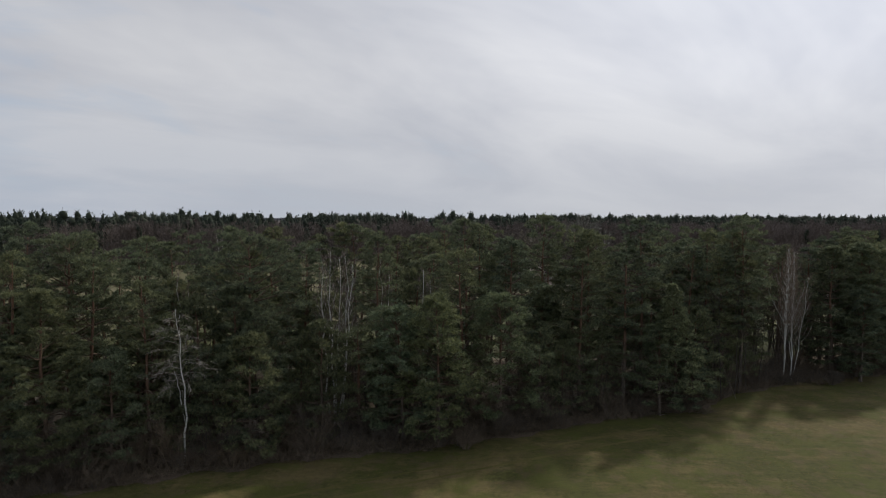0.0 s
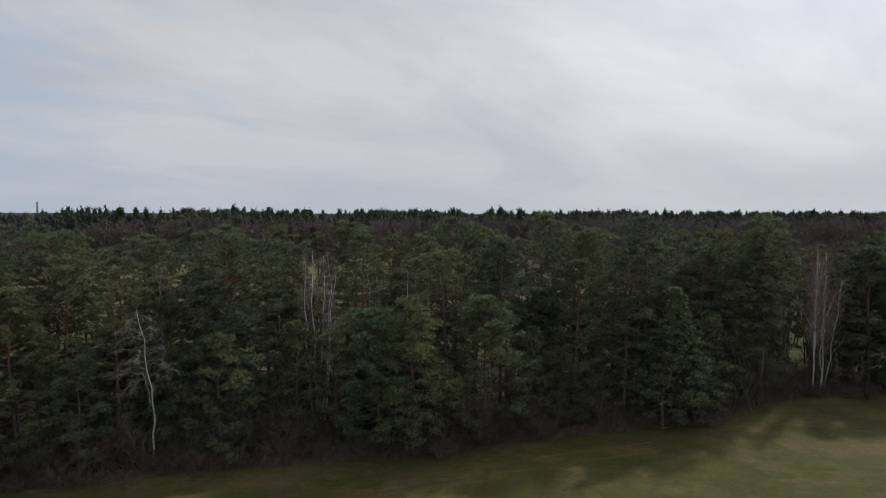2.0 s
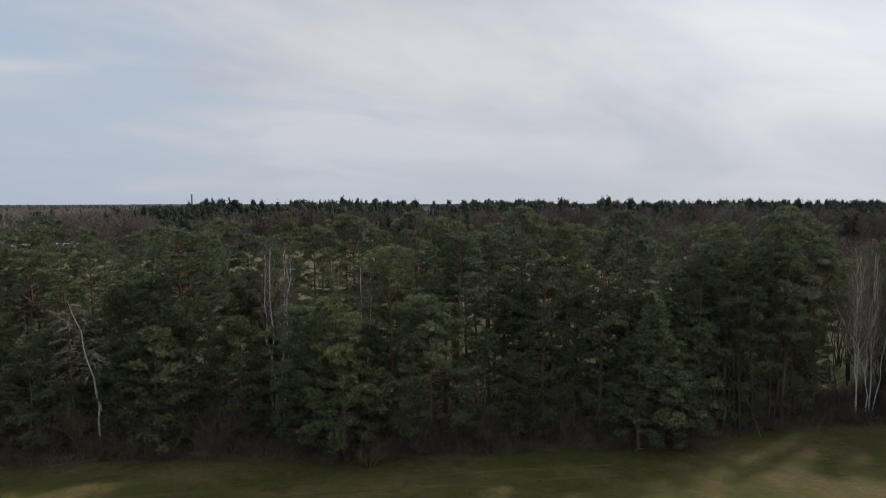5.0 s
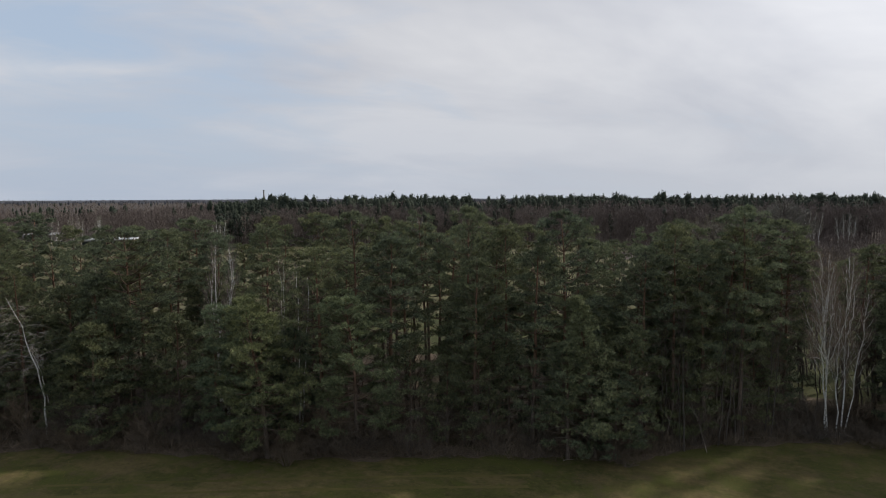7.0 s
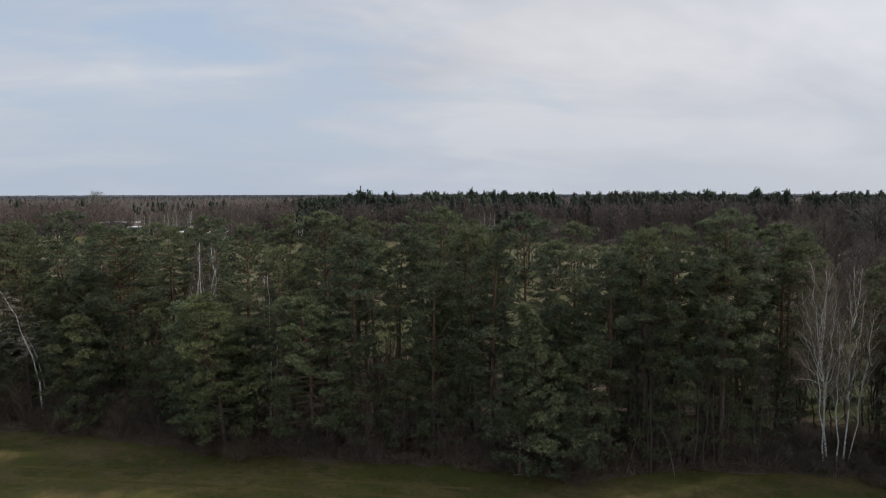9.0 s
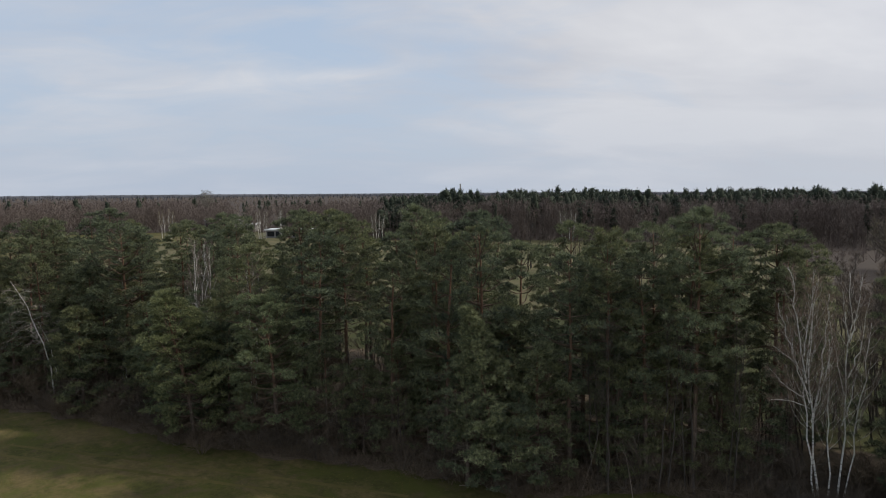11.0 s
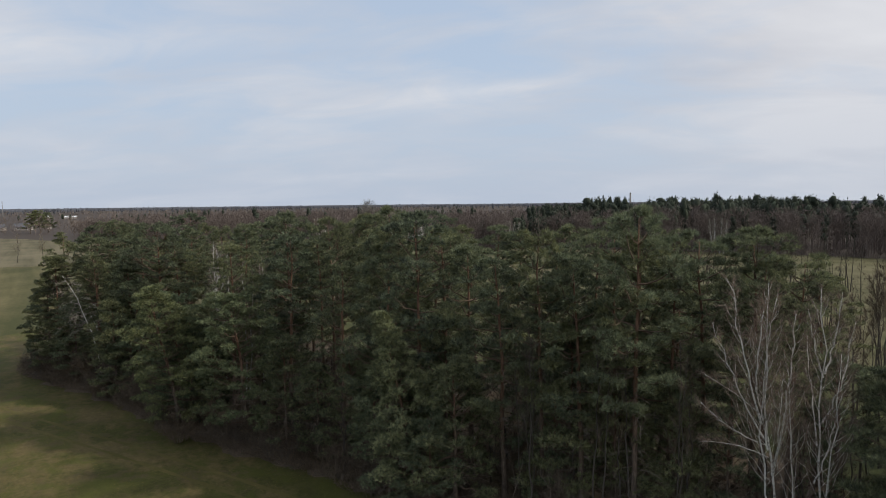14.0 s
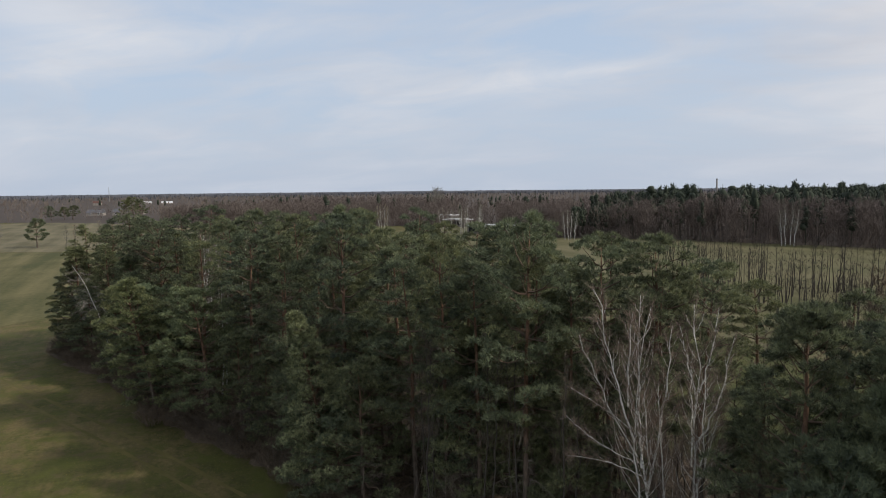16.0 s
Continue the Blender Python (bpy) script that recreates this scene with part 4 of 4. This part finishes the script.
for i in range(34):
    s = rs.uniform(0, 1)
    row = (2 + 34 * s + rs.normal(0, 2.0), 138 + 4 * s + rs.normal(0, 3.0), rs.uniform(0, 360), rs.uniform(0.85, 1.1), rs.uniform(0.85, 1.1))
    (ra if rs.rand() < 0.6 else rb).append(row)
plant(alder_a, ra, ALDERS)
plant(alder_b, rb, ALDERS)


# ---- far woods ----
LUMP = []
for j in range(5):
    ring = (1, 5, 7, 6, 1)[j]
    LUMP += [(math.cos(6.283 * (k + 0.5 * (j % 2)) / ring) * math.sin(math.pi * j / 4), math.sin(6.283 * (k + 0.5 * (j % 2)) / ring) * math.sin(math.pi * j / 4), math.cos(math.pi * j / 4)) for k in range(ring)]
LUMP = np.array(LUMP)


def lump_faces():
    """The faces of a small closed ball of rings with 1, 5, 7, 6 and 1 corners."""
    hull = bmesh.new()
    for v in LUMP:
        hull.verts.new(v)
    bmesh.ops.convex_hull(hull, input=hull.verts)
    hull.verts.index_update()
    f = np.array([[v.index for v in face.verts] for face in hull.faces if len(face.verts) == 3])
    hull.free()
    return f


LUMP_FACES = lump_faces()


def far_pine(seed, m=130, low=7.5, size=1.0, lobes=7):
    """A far pine: a crown of rounded lobes with a ragged outline on a thin trunk."""
    rs = np.random.RandomState(seed)
    b = Build()
    b.tube(((0, 0, 0), (0, 0, low + 4)), (0.16, 0.13), 3)
    wide, full = rs.uniform(2.1, 3.1), rs.uniform(0.35, 0.85)
    share = max(4, m // lobes)
    for i in range(lobes):
        u = 1 - i / max(1, lobes - 1)
        r = wide * (0.42 + (1 - full * u ** 1.5) * 0.42) * rs.uniform(0.85, 1.15)
        a, off = rs.uniform(0, 6.3), rs.uniform(0.1, 0.55) * wide * (1.0 - 0.75 * u)
        deep = max(r, 1.5 * (16.4 - low) / lobes)
        c = np.array((math.cos(a) * off, math.sin(a) * off, low + deep * 0.5 + (16.4 - low - 1.3 * deep) * u))
        shape = np.array((r, r, deep * 0.85))
        b.raw(c + LUMP * shape * 0.74 * rs.uniform(0.6, 1.1, (len(LUMP), 1)), LUMP_FACES)
        d = unit(rs.normal(size=(share, 3)) + (0, 0, 0.25))
        way = unit(d + rs.normal(0, 0.5, (share, 3)) + (0, 0, 0.25))
        b.blades(c + d * shape * rs.uniform(0.55, 0.8, (share, 1)), way, rs.uniform(0.5, 1.05, share) * size, rs.uniform(0.25, 0.5, share) * size, rs)
    return b.arrays()


def far_bare(seed, spread=3.0, height=15.0, m=46, low=0.06, width=0.14, k=4):
    """A far leafless tree: limbs that rise to a rounded crown of fine twigs."""
    rs = np.random.RandomState(seed)
    b = Build()
    b.tube(((0, 0, 0), (0.2, 0, height * 0.45), (0.3, 0.2, height * 0.85)), (0.11, 0.08, 0.03), 3)
    tip = unit(rs.normal(size=(m, 3)) + (0, 0, 0.35)) * rs.uniform(0.35, 1.0, (m, 1)) ** 0.5
    mid = 0.5 * (1 + low)
    tip = tip * (spread, spread, height * (1 - mid)) + (0, 0, height * mid)
    root = np.column_stack((np.zeros(m), np.zeros(m), np.maximum(0.0, tip[:, 2] - np.hypot(tip[:, 0], tip[:, 1]) * rs.uniform(0.9, 1.8, m))))
    way = tip - root
    b.blades(root, unit(way), np.linalg.norm(way, axis=1), width, rs)
    c = np.repeat(root + way * rs.uniform(0.45, 1.0, (m, 1)), k, 0)
    d = unit(np.repeat(unit(way), k, 0) + rs.normal(0, 0.6, (m * k, 3)))
    b.blades(c, d, rs.uniform(0.07, 0.15, m * k) * height, width, rs)
    return b.arrays()


def scatter(name, protos, spots, mat, label, category):
    """One joined mesh of many far trees; spots of (x, y, turn, scale, tall)."""
    vs, fs, n = [], [], 0
    for i, (x, y, turn, scale, tall) in enumerate(spots):
        v, f = protos[i % len(protos)]
        c, s = math.cos(turn), math.sin(turn)
        w = np.column_stack((v[:, 0] * c - v[:, 1] * s, v[:, 0] * s + v[:, 1] * c, v[:, 2] * tall)) * scale + (x, y, 0)
        vs.append(w)
        fs.append(f + n)
        n += len(v)
    tagged(new(name, tri_mesh(name, np.concatenate(vs), np.concatenate(fs), mat, mat is NEEDLE_FAR)), label, category, kind="stuff")


EDGE = [(-345, 60), (-305, 140), (-270, 204), (-228, 232), (-192, 216), (-174, 200), (-128, 243), (-69, 273), (-13, 286), (53, 316), (150, 335), (300, 372), (620, 470)]


def along_edge(s):
    """A point on the far wood's edge, s from 0 to 1, and the way into the wood."""
    e = np.array(EDGE, float)
    seg = np.linalg.norm(np.diff(e, axis=0), axis=1)
    acc = np.concatenate(((0,), np.cumsum(seg))) / seg.sum()
    p = np.array([np.interp(s, acc, e[:, k]) for k in range(2)])
    k = min(len(seg) - 1, int(np.searchsorted(acc, s, "right")) - 1)
    d = (e[k + 1] - e[k]) / seg[k]
    return p, np.array((-d[1], d[0]))


floor_patch("far_forest_floor", EDGE + [(4300, 1200), (2600, 3400), (0, 4600), (-2600, 3600), (-4300, 1400), (-4500, -1200), (-1600, -2200), (-640, -500), (-500, -120), (-470, -20), (-420, 30)], 0.04, HUMUS, "brown floor of the far woods", 4.0, 6.0)
floor_patch("scrub_floor", [(-6, 246), (14, 205), (25, 172), (38, 146), (70, 140), (135, 146), (172, 340), (60, 322), (-5, 292)], 0.05, HUMUS, "brown boggy ground under the scrub", 5.0, 3.0)
rs = np.random.RandomState(33)
front_pine, back_pine, front_bare, back_bare, thicket = [], [], [], [], []
for i in range(6400):
    s = rs.uniform(0, 1)
    p, into = along_edge(s)
    deep = rs.uniform(0, 1) ** 1.8 * 340
    q = p + into * deep + rs.normal(0, 3, 2)
    if min(math.dist(q, c) for c in ((-203, 200), (-214, 208), (-262, 224), (-226, 252), (-300, 219), (-250, 212), (-214, 240))) < 15:
        continue
    east = q[0] - (34 - 0.96 * (q[1] - 14))
    dark = 0.015 if east < 0 else 0.93
    if 0 <= east < 30:
        dark = 0.7
    if dark > 0.1 and deep < 70 + 40 * noise.noise((q[0] * 0.02, q[1] * 0.02, 1.0)) and q[0] > -150:
        dark = 0.06
    dark += 0.4 * noise.noise((q[0] * 0.015, q[1] * 0.015, 5.0)) * (dark > 0.1)
    row = [q[0], q[1], rs.uniform(0, 6.3), rs.uniform(0.84, 1.06), rs.uniform(0.9, 1.1)]
    if rs.rand() < dark:
        row[3] *= (1.26 if deep > 40 else 0.97) * (0.85 if east < 40 else 1.0)
        (front_pine if deep < 75 else back_pine).append(row)
    else:
        row[3] *= 1.14 if q[0] > -150 else 0.9
        (front_bare if deep < 50 else back_bare).append(row)
for i in range(900):
    p, into = along_edge(rs.uniform(0, 1))
    q = p + into * rs.uniform(0, 45)
    thicket.append((q[0], q[1], rs.uniform(0, 6.3), rs.uniform(1.2, 2.0), rs.uniform(0.9, 1.2)))
for i in range(1300):
    p, into = along_edge(rs.uniform(0, 1))
    q = p + into * rs.uniform(-4, 16)
    thicket.append((q[0], q[1], rs.uniform(0, 6.3), rs.uniform(0.6, 1.3), rs.uniform(0.6, 1.2)))
scrub = [(-6, 246), (20, 205), (70, 178), (150, 190), (170, 322), (60, 312), (-5, 280)]
while len(thicket) < 3200:
    x, y = rs.uniform(-6, 170), rs.uniform(178, 325)
    if inside(x, y, scrub) and noise.noise((x * 0.03, y * 0.03, 6.0)) > -0.35:
        thicket.append((x, y, rs.uniform(0, 6.3), rs.uniform(0.5, 1.1), rs.uniform(0.6, 1.2)))
while len(thicket) < 3800:
    x, y = rs.uniform(34, 130), rs.uniform(146, 205)
    thicket.append((x, y, rs.uniform(0, 6.3), rs.uniform(0.5, 1.2), rs.uniform(0.7, 1.3)))
for i in range(170):
    front_bare.append((rs.uniform(40, 125), rs.uniform(150, 205), rs.uniform(0, 6.3), rs.uniform(0.6, 0.85), 1.0))
for i in range(120):
    w = rs.uniform(0, 1)
    thicket.append((-272 + 70 * w + rs.normal(0, 4), 196 + 30 * w + rs.normal(0, 3), rs.uniform(0, 6.3), rs.uniform(0.6, 1.0), rs.uniform(0.5, 0.8)))
for i in range(26):
    w = rs.uniform(0, 1)
    front_bare.append((-272 + 80 * w + rs.normal(0, 4), 198 + 26 * w + rs.normal(0, 4), rs.uniform(0, 6.3), rs.uniform(0.7, 0.9), 1.0))
for dx, dy, sc in ((-155.2, 356.7, 1.28), (-37.0, 372.8, 1.26), (-30, 374, 1.2), (-44, 371, 1.2)):
    front_pine.append((dx, dy, 1.0, sc, 1.0))
scatter("far_pine_wood", [far_pine(k, 190, 6.0, 1.0, 6) for k in range(201, 211)], front_pine, NEEDLE_FAR, "dark evergreen wood beyond the meadow", "pine wood")
scatter("far_pine_wood", [far_pine(k, 66, 7.5, 1.2, 3) for k in range(201, 211)], back_pine, NEEDLE_FAR, "dark evergreen wood reaching to the skyline", "pine wood")
scatter("far_bare_wood", [far_bare(k, 3.2, 15.0, 50, 0.2, 0.11) for k in range(211, 221)], front_bare, TWIG_FAR_HAZED, "brown leafless deciduous wood beyond the meadow", "bare wood")
scatter("far_bare_wood", [far_bare(k, 3.4, 15.0, 20, 0.45, 0.28, 3) for k in range(211, 221)], back_bare, TWIG_FAR_HAZED, "brown leafless woods behind the wood edge", "bare wood")
scatter("far_thicket", [far_bare(k, 2.4, 5.0, 15, 0.05, 0.11, 4) for k in range(241, 247)], thicket, TWIG_FAR_HAZED, "brown thicket along the far wood edge", "thicket")

# the plain to the west and the woods out to the horizon
west_pine, west_bare, last_pine, last_bare, rim_wood = [], [], [], [], []
for i in range(11500):
    a = radians(rs.uniform(-30, 112))
    r = 430 + 2700 * rs.uniform(0, 1) ** 2.8
    x, y = 20 - r * math.cos(a), 40 + r * math.sin(a)
    if y < 60 and r < 470 + 40 * rs.rand():
        continue
    if noise.noise((x * 0.006, y * 0.006, 2.0)) < -0.32 and r < 900 and x < -300:
        continue
    if x < -480 and abs(y - 25) < 75 and r < 1150 and rs.rand() < 0.75:
        continue
    row = (x, y, rs.uniform(0, 6.3), rs.uniform(0.62, 0.86), rs.uniform(0.85, 1.05))
    evergreen = rs.rand() < 0.004 + 0.5 * (noise.noise((x * 0.008, y * 0.008, 9.0)) > 0.32)
    if r < 800:
        (west_pine if evergreen else west_bare).append(row)
    elif r < 1500:
        (last_pine if evergreen else last_bare).append(row)
    else:
        rim_wood.append(row)
scatter("distant_pine_wood", [far_pine(k, 40, 5.0, 1.2, 4) for k in range(221, 227)], west_pine, NEEDLE_FAR, "distant patches of dark pine wood", "pine wood")
scatter("distant_bare_wood", [far_bare(k, 3.8, 15.0, 14, 0.25, 0.34, 3) for k in range(231, 239)], west_bare, TWIG_WEST_HAZED, "distant brown leafless woods on the plain, paled for haze", "bare wood")
scatter("last_pine_wood", [far_pine(k, 10, 6.0, 1.4, 2) for k in range(221, 227)], last_pine, NEEDLE_FAR, "pine woods near the skyline", "pine wood")
scatter("last_bare_wood", [far_bare(k, 4.6, 15.0, 8, 0.4, 0.7, 2) for k in range(231, 239)], last_bare, TWIG_WEST_HAZED, "leafless woods near the skyline, paled for haze", "bare wood")


# outermost woods take the slate colour that stands in for haze
scatter("skyline_wood", [far_pine(k, 8, 4.0, 1.6, 2) for k in range(221, 227)], rim_wood, HAZE_SLATE, "dark woods along the skyline, slate from painted haze", "pine wood")


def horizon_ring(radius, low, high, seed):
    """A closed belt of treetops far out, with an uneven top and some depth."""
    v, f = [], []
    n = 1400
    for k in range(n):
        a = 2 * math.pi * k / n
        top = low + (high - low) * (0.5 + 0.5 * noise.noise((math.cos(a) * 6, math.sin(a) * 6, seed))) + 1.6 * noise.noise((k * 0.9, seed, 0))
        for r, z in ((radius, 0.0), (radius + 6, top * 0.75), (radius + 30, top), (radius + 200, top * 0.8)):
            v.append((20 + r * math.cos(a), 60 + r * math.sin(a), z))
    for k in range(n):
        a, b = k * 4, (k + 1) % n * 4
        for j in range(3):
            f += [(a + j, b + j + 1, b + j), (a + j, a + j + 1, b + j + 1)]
    # the ring's slate blue is aerial haze painted as base colour
    tagged(new("backdrop", tri_mesh("backdrop", np.array(v), np.array(f), HAZE_SLATE)), "wooded skyline far across the plain, slate from painted haze", "skyline", kind="structure")


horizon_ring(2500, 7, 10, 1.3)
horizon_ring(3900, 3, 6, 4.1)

# ---- single far trees ----
oak = tagged(new("bare_tree"), "large round-crowned leafless tree above the far woods", "bare tree")
bole = Build()
bole.tube(((0, 0, 0), (0.2, 0, 7), (0.1, 0.2, 15)), (0.55, 0.4, 0.12), 7)
part("trunk", bole, BARK_GREY, oak, "", True)
tagged(part("twigwork", tri_mesh("twigwork", *far_bare(251, 7.4, 22.5, 240, 0.34, 0.09, 7), TWIG_PALE), TWIG_PALE, oak, "dome of fine leafless twigs"), kind="stuff")
oak.matrix_basis = spin(-375, 248, 0)
willow = tagged(bare_tree("bare_tree", 122, [((0, 0, 0), (0, 0, 8.4), 0.4, (0, 0, 0)), ((0.5, 0, 0), (4.5, 1, 7.6), 0.3, (0, 0, 0)), ((-0.5, 0, 0), (-4.5, -1, 7.4), 0.3, (0, 0, 0))], BARK_GREY, TWIG_PALE, count=46, reach=0.6, twigs=9, first=0.15, fan=1.2, twig_width=0.06), "broad rounded pale brown willow before the far wood", "willow tree")
plant(willow, [(33.0, 216.0, 0, 1.45, 1.15), (45.0, 222.0, 70, 1.3, 1.05), (26.0, 228.0, 150, 1.0, 1.0)], "willows of the far meadow")
far_birch = tagged(bare_tree("birch_tree", 123, [((0, 0, 0), (-0.8, 0, 13.5), 0.14, (0, 0, 0)), ((1.5, 0.4, 0), (2.2, 0.4, 13.0), 0.13, (0, 0, 0)), ((-1.6, 0.3, 0), (-3.0, 0.2, 12.4), 0.13, (0, 0, 0)), ((3.2, 0, 0), (4.6, 0, 12.6), 0.13, (0, 0, 0))], BARK_BIRCH, TWIG_PALE, count=24, reach=0.22, twigs=6, first=0.3, fan=0.5, twig_width=0.05), "pale leafless birch group before the far wood", "birch tree")
plant(far_birch, [(-91, 256, 0, 1.0, 1.0), (59, 303, 40, 1.1, 1.0), (48, 306, 120, 0.9, 1.0), (72, 309, 200, 1.0, 1.0), (-152, 208, 90, 0.9, 1.0), (-205, 186, 10, 0.95, 1.0), (-214, 181, 70, 0.9, 1.0), (-198, 192, 150, 1.0, 1.0), (-240, 160, 210, 1.0, 1.0)], "far birches")
plain_pine = tagged(pine(131, 9.5, 2.6, 3.2, 26, 12, lean=(-0.8, 0.0), tuft=0.5, dead=6, radius=0.2), "lone leaning pine beside a field boundary", "pine tree")
plant(plain_pine, [(-226, 14, 0, 1.15, 1.0), (-500, 42, 90, 1.5, 1.0), (-504, 47, 30, 1.35, 1.0), (-498, 36, 250, 1.3, 1.0), (-506, -6, 20, 1.1, 0.8), (-500, -14, 140, 1.2, 0.8), (-512, -1, 300, 1.2, 0.8)], "pines of the plain")
plain_bare = tagged(bare_tree("bare_tree", 132, [((0, 0, 0), (0.4, 0.2, 9.0), 0.10, (0.2, 0, 0))], BARK_GREY, TWIG_PALE, count=26, reach=0.24, twigs=6, first=0.3, twig_width=0.05), "small pale leafless tree along a field boundary", "bare tree")
plant(plain_bare, [(-224, 2, 0, 1.1, 1.0), (-212, 28, 60, 0.9, 1.0), (-216, 36, 120, 1.0, 1.0), (-205, 44, 200, 1.0, 1.0), (-236, -12, 20, 1.2, 1.0), (-222, 24, 80, 0.8, 1.0)], "trees of the field boundary")
edge_bush = tagged(bare_tree("bare_tree", 133, [((0, 0, 0), (0.4, -1.6, 7.0), 0.08, (0.2, 0, 0)), ((0.2, 0, 0), (-1.6, -1.0, 6.2), 0.07, (0, 0, 0)), ((0, 0.2, 0), (-0.6, 0.8, 6.6), 0.07, (0, 0, 0))], BARK_GREY, TWIG_PALE, count=22, reach=0.3, twigs=8, first=0.15), "pale leafless bush beside the corner of the wood", "bare tree")
edge_bush.matrix_basis = spin(-36.0, 47.5, 0)


# ---- buildings and far structures ----
def box(w, d, h, z=0.0, x=0.0, y=0.0):
    b = Build()
    v = [(x + sx * w / 2, y + sy * d / 2, z + sz * h) for sz in (0, 1) for sx, sy in ((-1, -1), (1, -1), (1, 1), (-1, 1))]
    q = [(0, 3, 2, 1), (4, 5, 6, 7), (0, 1, 5, 4), (1, 2, 6, 5), (2, 3, 7, 6), (3, 0, 4, 7)]
    b.raw(v, [t for a, c, d2, e in q for t in ((a, c, d2), (a, d2, e))])
    return b


def gable(w, d, h, z, over=0.4):
    b = Build()
    w, d = w / 2 + over, d / 2 + over
    v = [(-w, -d, z), (w, -d, z), (w, d, z), (-w, d, z), (-w, 0, z + h), (w, 0, z + h)]
    b.raw(v, [(0, 1, 5), (0, 5, 4), (2, 3, 4), (2, 4, 5), (0, 4, 3), (1, 2, 5), (0, 2, 1), (0, 3, 2)])
    return b


def hall(x, y, turn, w, d, h, label):
    """A low flat-roofed hall with a row of windows."""
    ob = new("hall")
    ob.matrix_basis = pose(x, y, 0, 0, 0, turn)
    part("wall", box(w, d, h), CONCRETE, ob)
    part("roof", box(w + 1.0, d + 1.0, 0.5, h + 0.003), ROOF_LIGHT, ob)
    for k in range(int(w / 4)):
        part("window", box(3.2, 0.1, 2.2, h * 0.2, -w / 2 + 2.4 + 4 * k, -d / 2 - 0.03), GLASS_DARK, ob)
    tagged(ob, label, "building", "halls by the far wood")


def house(x, y, turn, w, d, h, roof, label):
    ob = new("house")
    ob.matrix_basis = pose(x, y, 0, 0, 0, turn)
    part("wall", box(w, d, h), PLASTER, ob)
    part("roof", gable(w, d, d * 0.42, h + 0.003), roof, ob)
    part("chimney", box(0.7, 0.7, 1.8, h + d * 0.26, w * 0.2, 0.0), ROOF_RED, ob)
    for k in (-1, 1):
        frame_box = part("window", box(1.5, 0.1, 1.5, h * 0.33, k * w * 0.26, -d / 2 - 0.03), WHITE_WALL, ob, "white window frame")
        part("pane", box(1.2, 0.1, 1.2, h * 0.33 + 0.15, k * w * 0.26, -d / 2 - 0.045), GLASS_DARK, frame_box, "dark window pane")
    tagged(ob, label, "house", "houses on the plain")


hall(-262, 211, 38, 14, 9, 3.6, "low white flat-roofed hall before brown woods")
hall(-203, 200, 36, 20, 9, 3.4, "low white flat-roofed hall at the meadow corner")
hall(-226, 252, 44, 12, 7, 4.2, "small pale flat-roofed shed by the wood")
hall(-300, 219, 30, 18, 9, 4.6, "long white low building beyond the pines")
house(-590, 10, 70, 14, 7, 2.6, ROOF_GREY, "long low grey-roofed farmhouse beyond the field")
house(-582, 30, 75, 12, 8, 2.8, ROOF_GREY, "grey-roofed barn beside the farmhouse")
house(-604, 44, 60, 10, 7, 3.0, ROOF_RED, "small red-roofed house among bare trees")
house(-1080, -21, 80, 11, 8, 3.5, ROOF_RED, "pale house far out on the plain")
house(-1075, 79, 85, 16, 5, 2.5, ROOF_LIGHT, "light-roofed farm building far on the plain")
house(-1105, 50, 85, 12, 5, 2.5, ROOF_LIGHT, "pale-roofed shed far on the plain")

stack = new("factory_chimney")
stack.matrix_basis = pose(-605, 775, 0)
shaft = Build()
shaft.tube(((0, 0, 0), (0, 0, 12), (0, 0, 30)), (1.5, 1.3, 1.0), 12)
part("shaft", shaft, CONCRETE, stack, "", True)
rim = Build()
rim.tube(((0, 0, 29.2), (0, 0, 30.4)), (1.25, 1.25), 12)
part("rim", rim, CONCRETE, stack)
tagged(stack, "slim grey factory chimney on the horizon", "chimney")
mast = new("radio_mast")
mast.matrix_basis = pose(-1435, -22, 0)
pole = Build()
pole.tube(((0, 0, 0), (0, 0, 30)), (0.7, 0.4), 4)
part("pole", pole, CONCRETE, mast)
tagged(mast, "thin grey mast far across the plain", "mast")
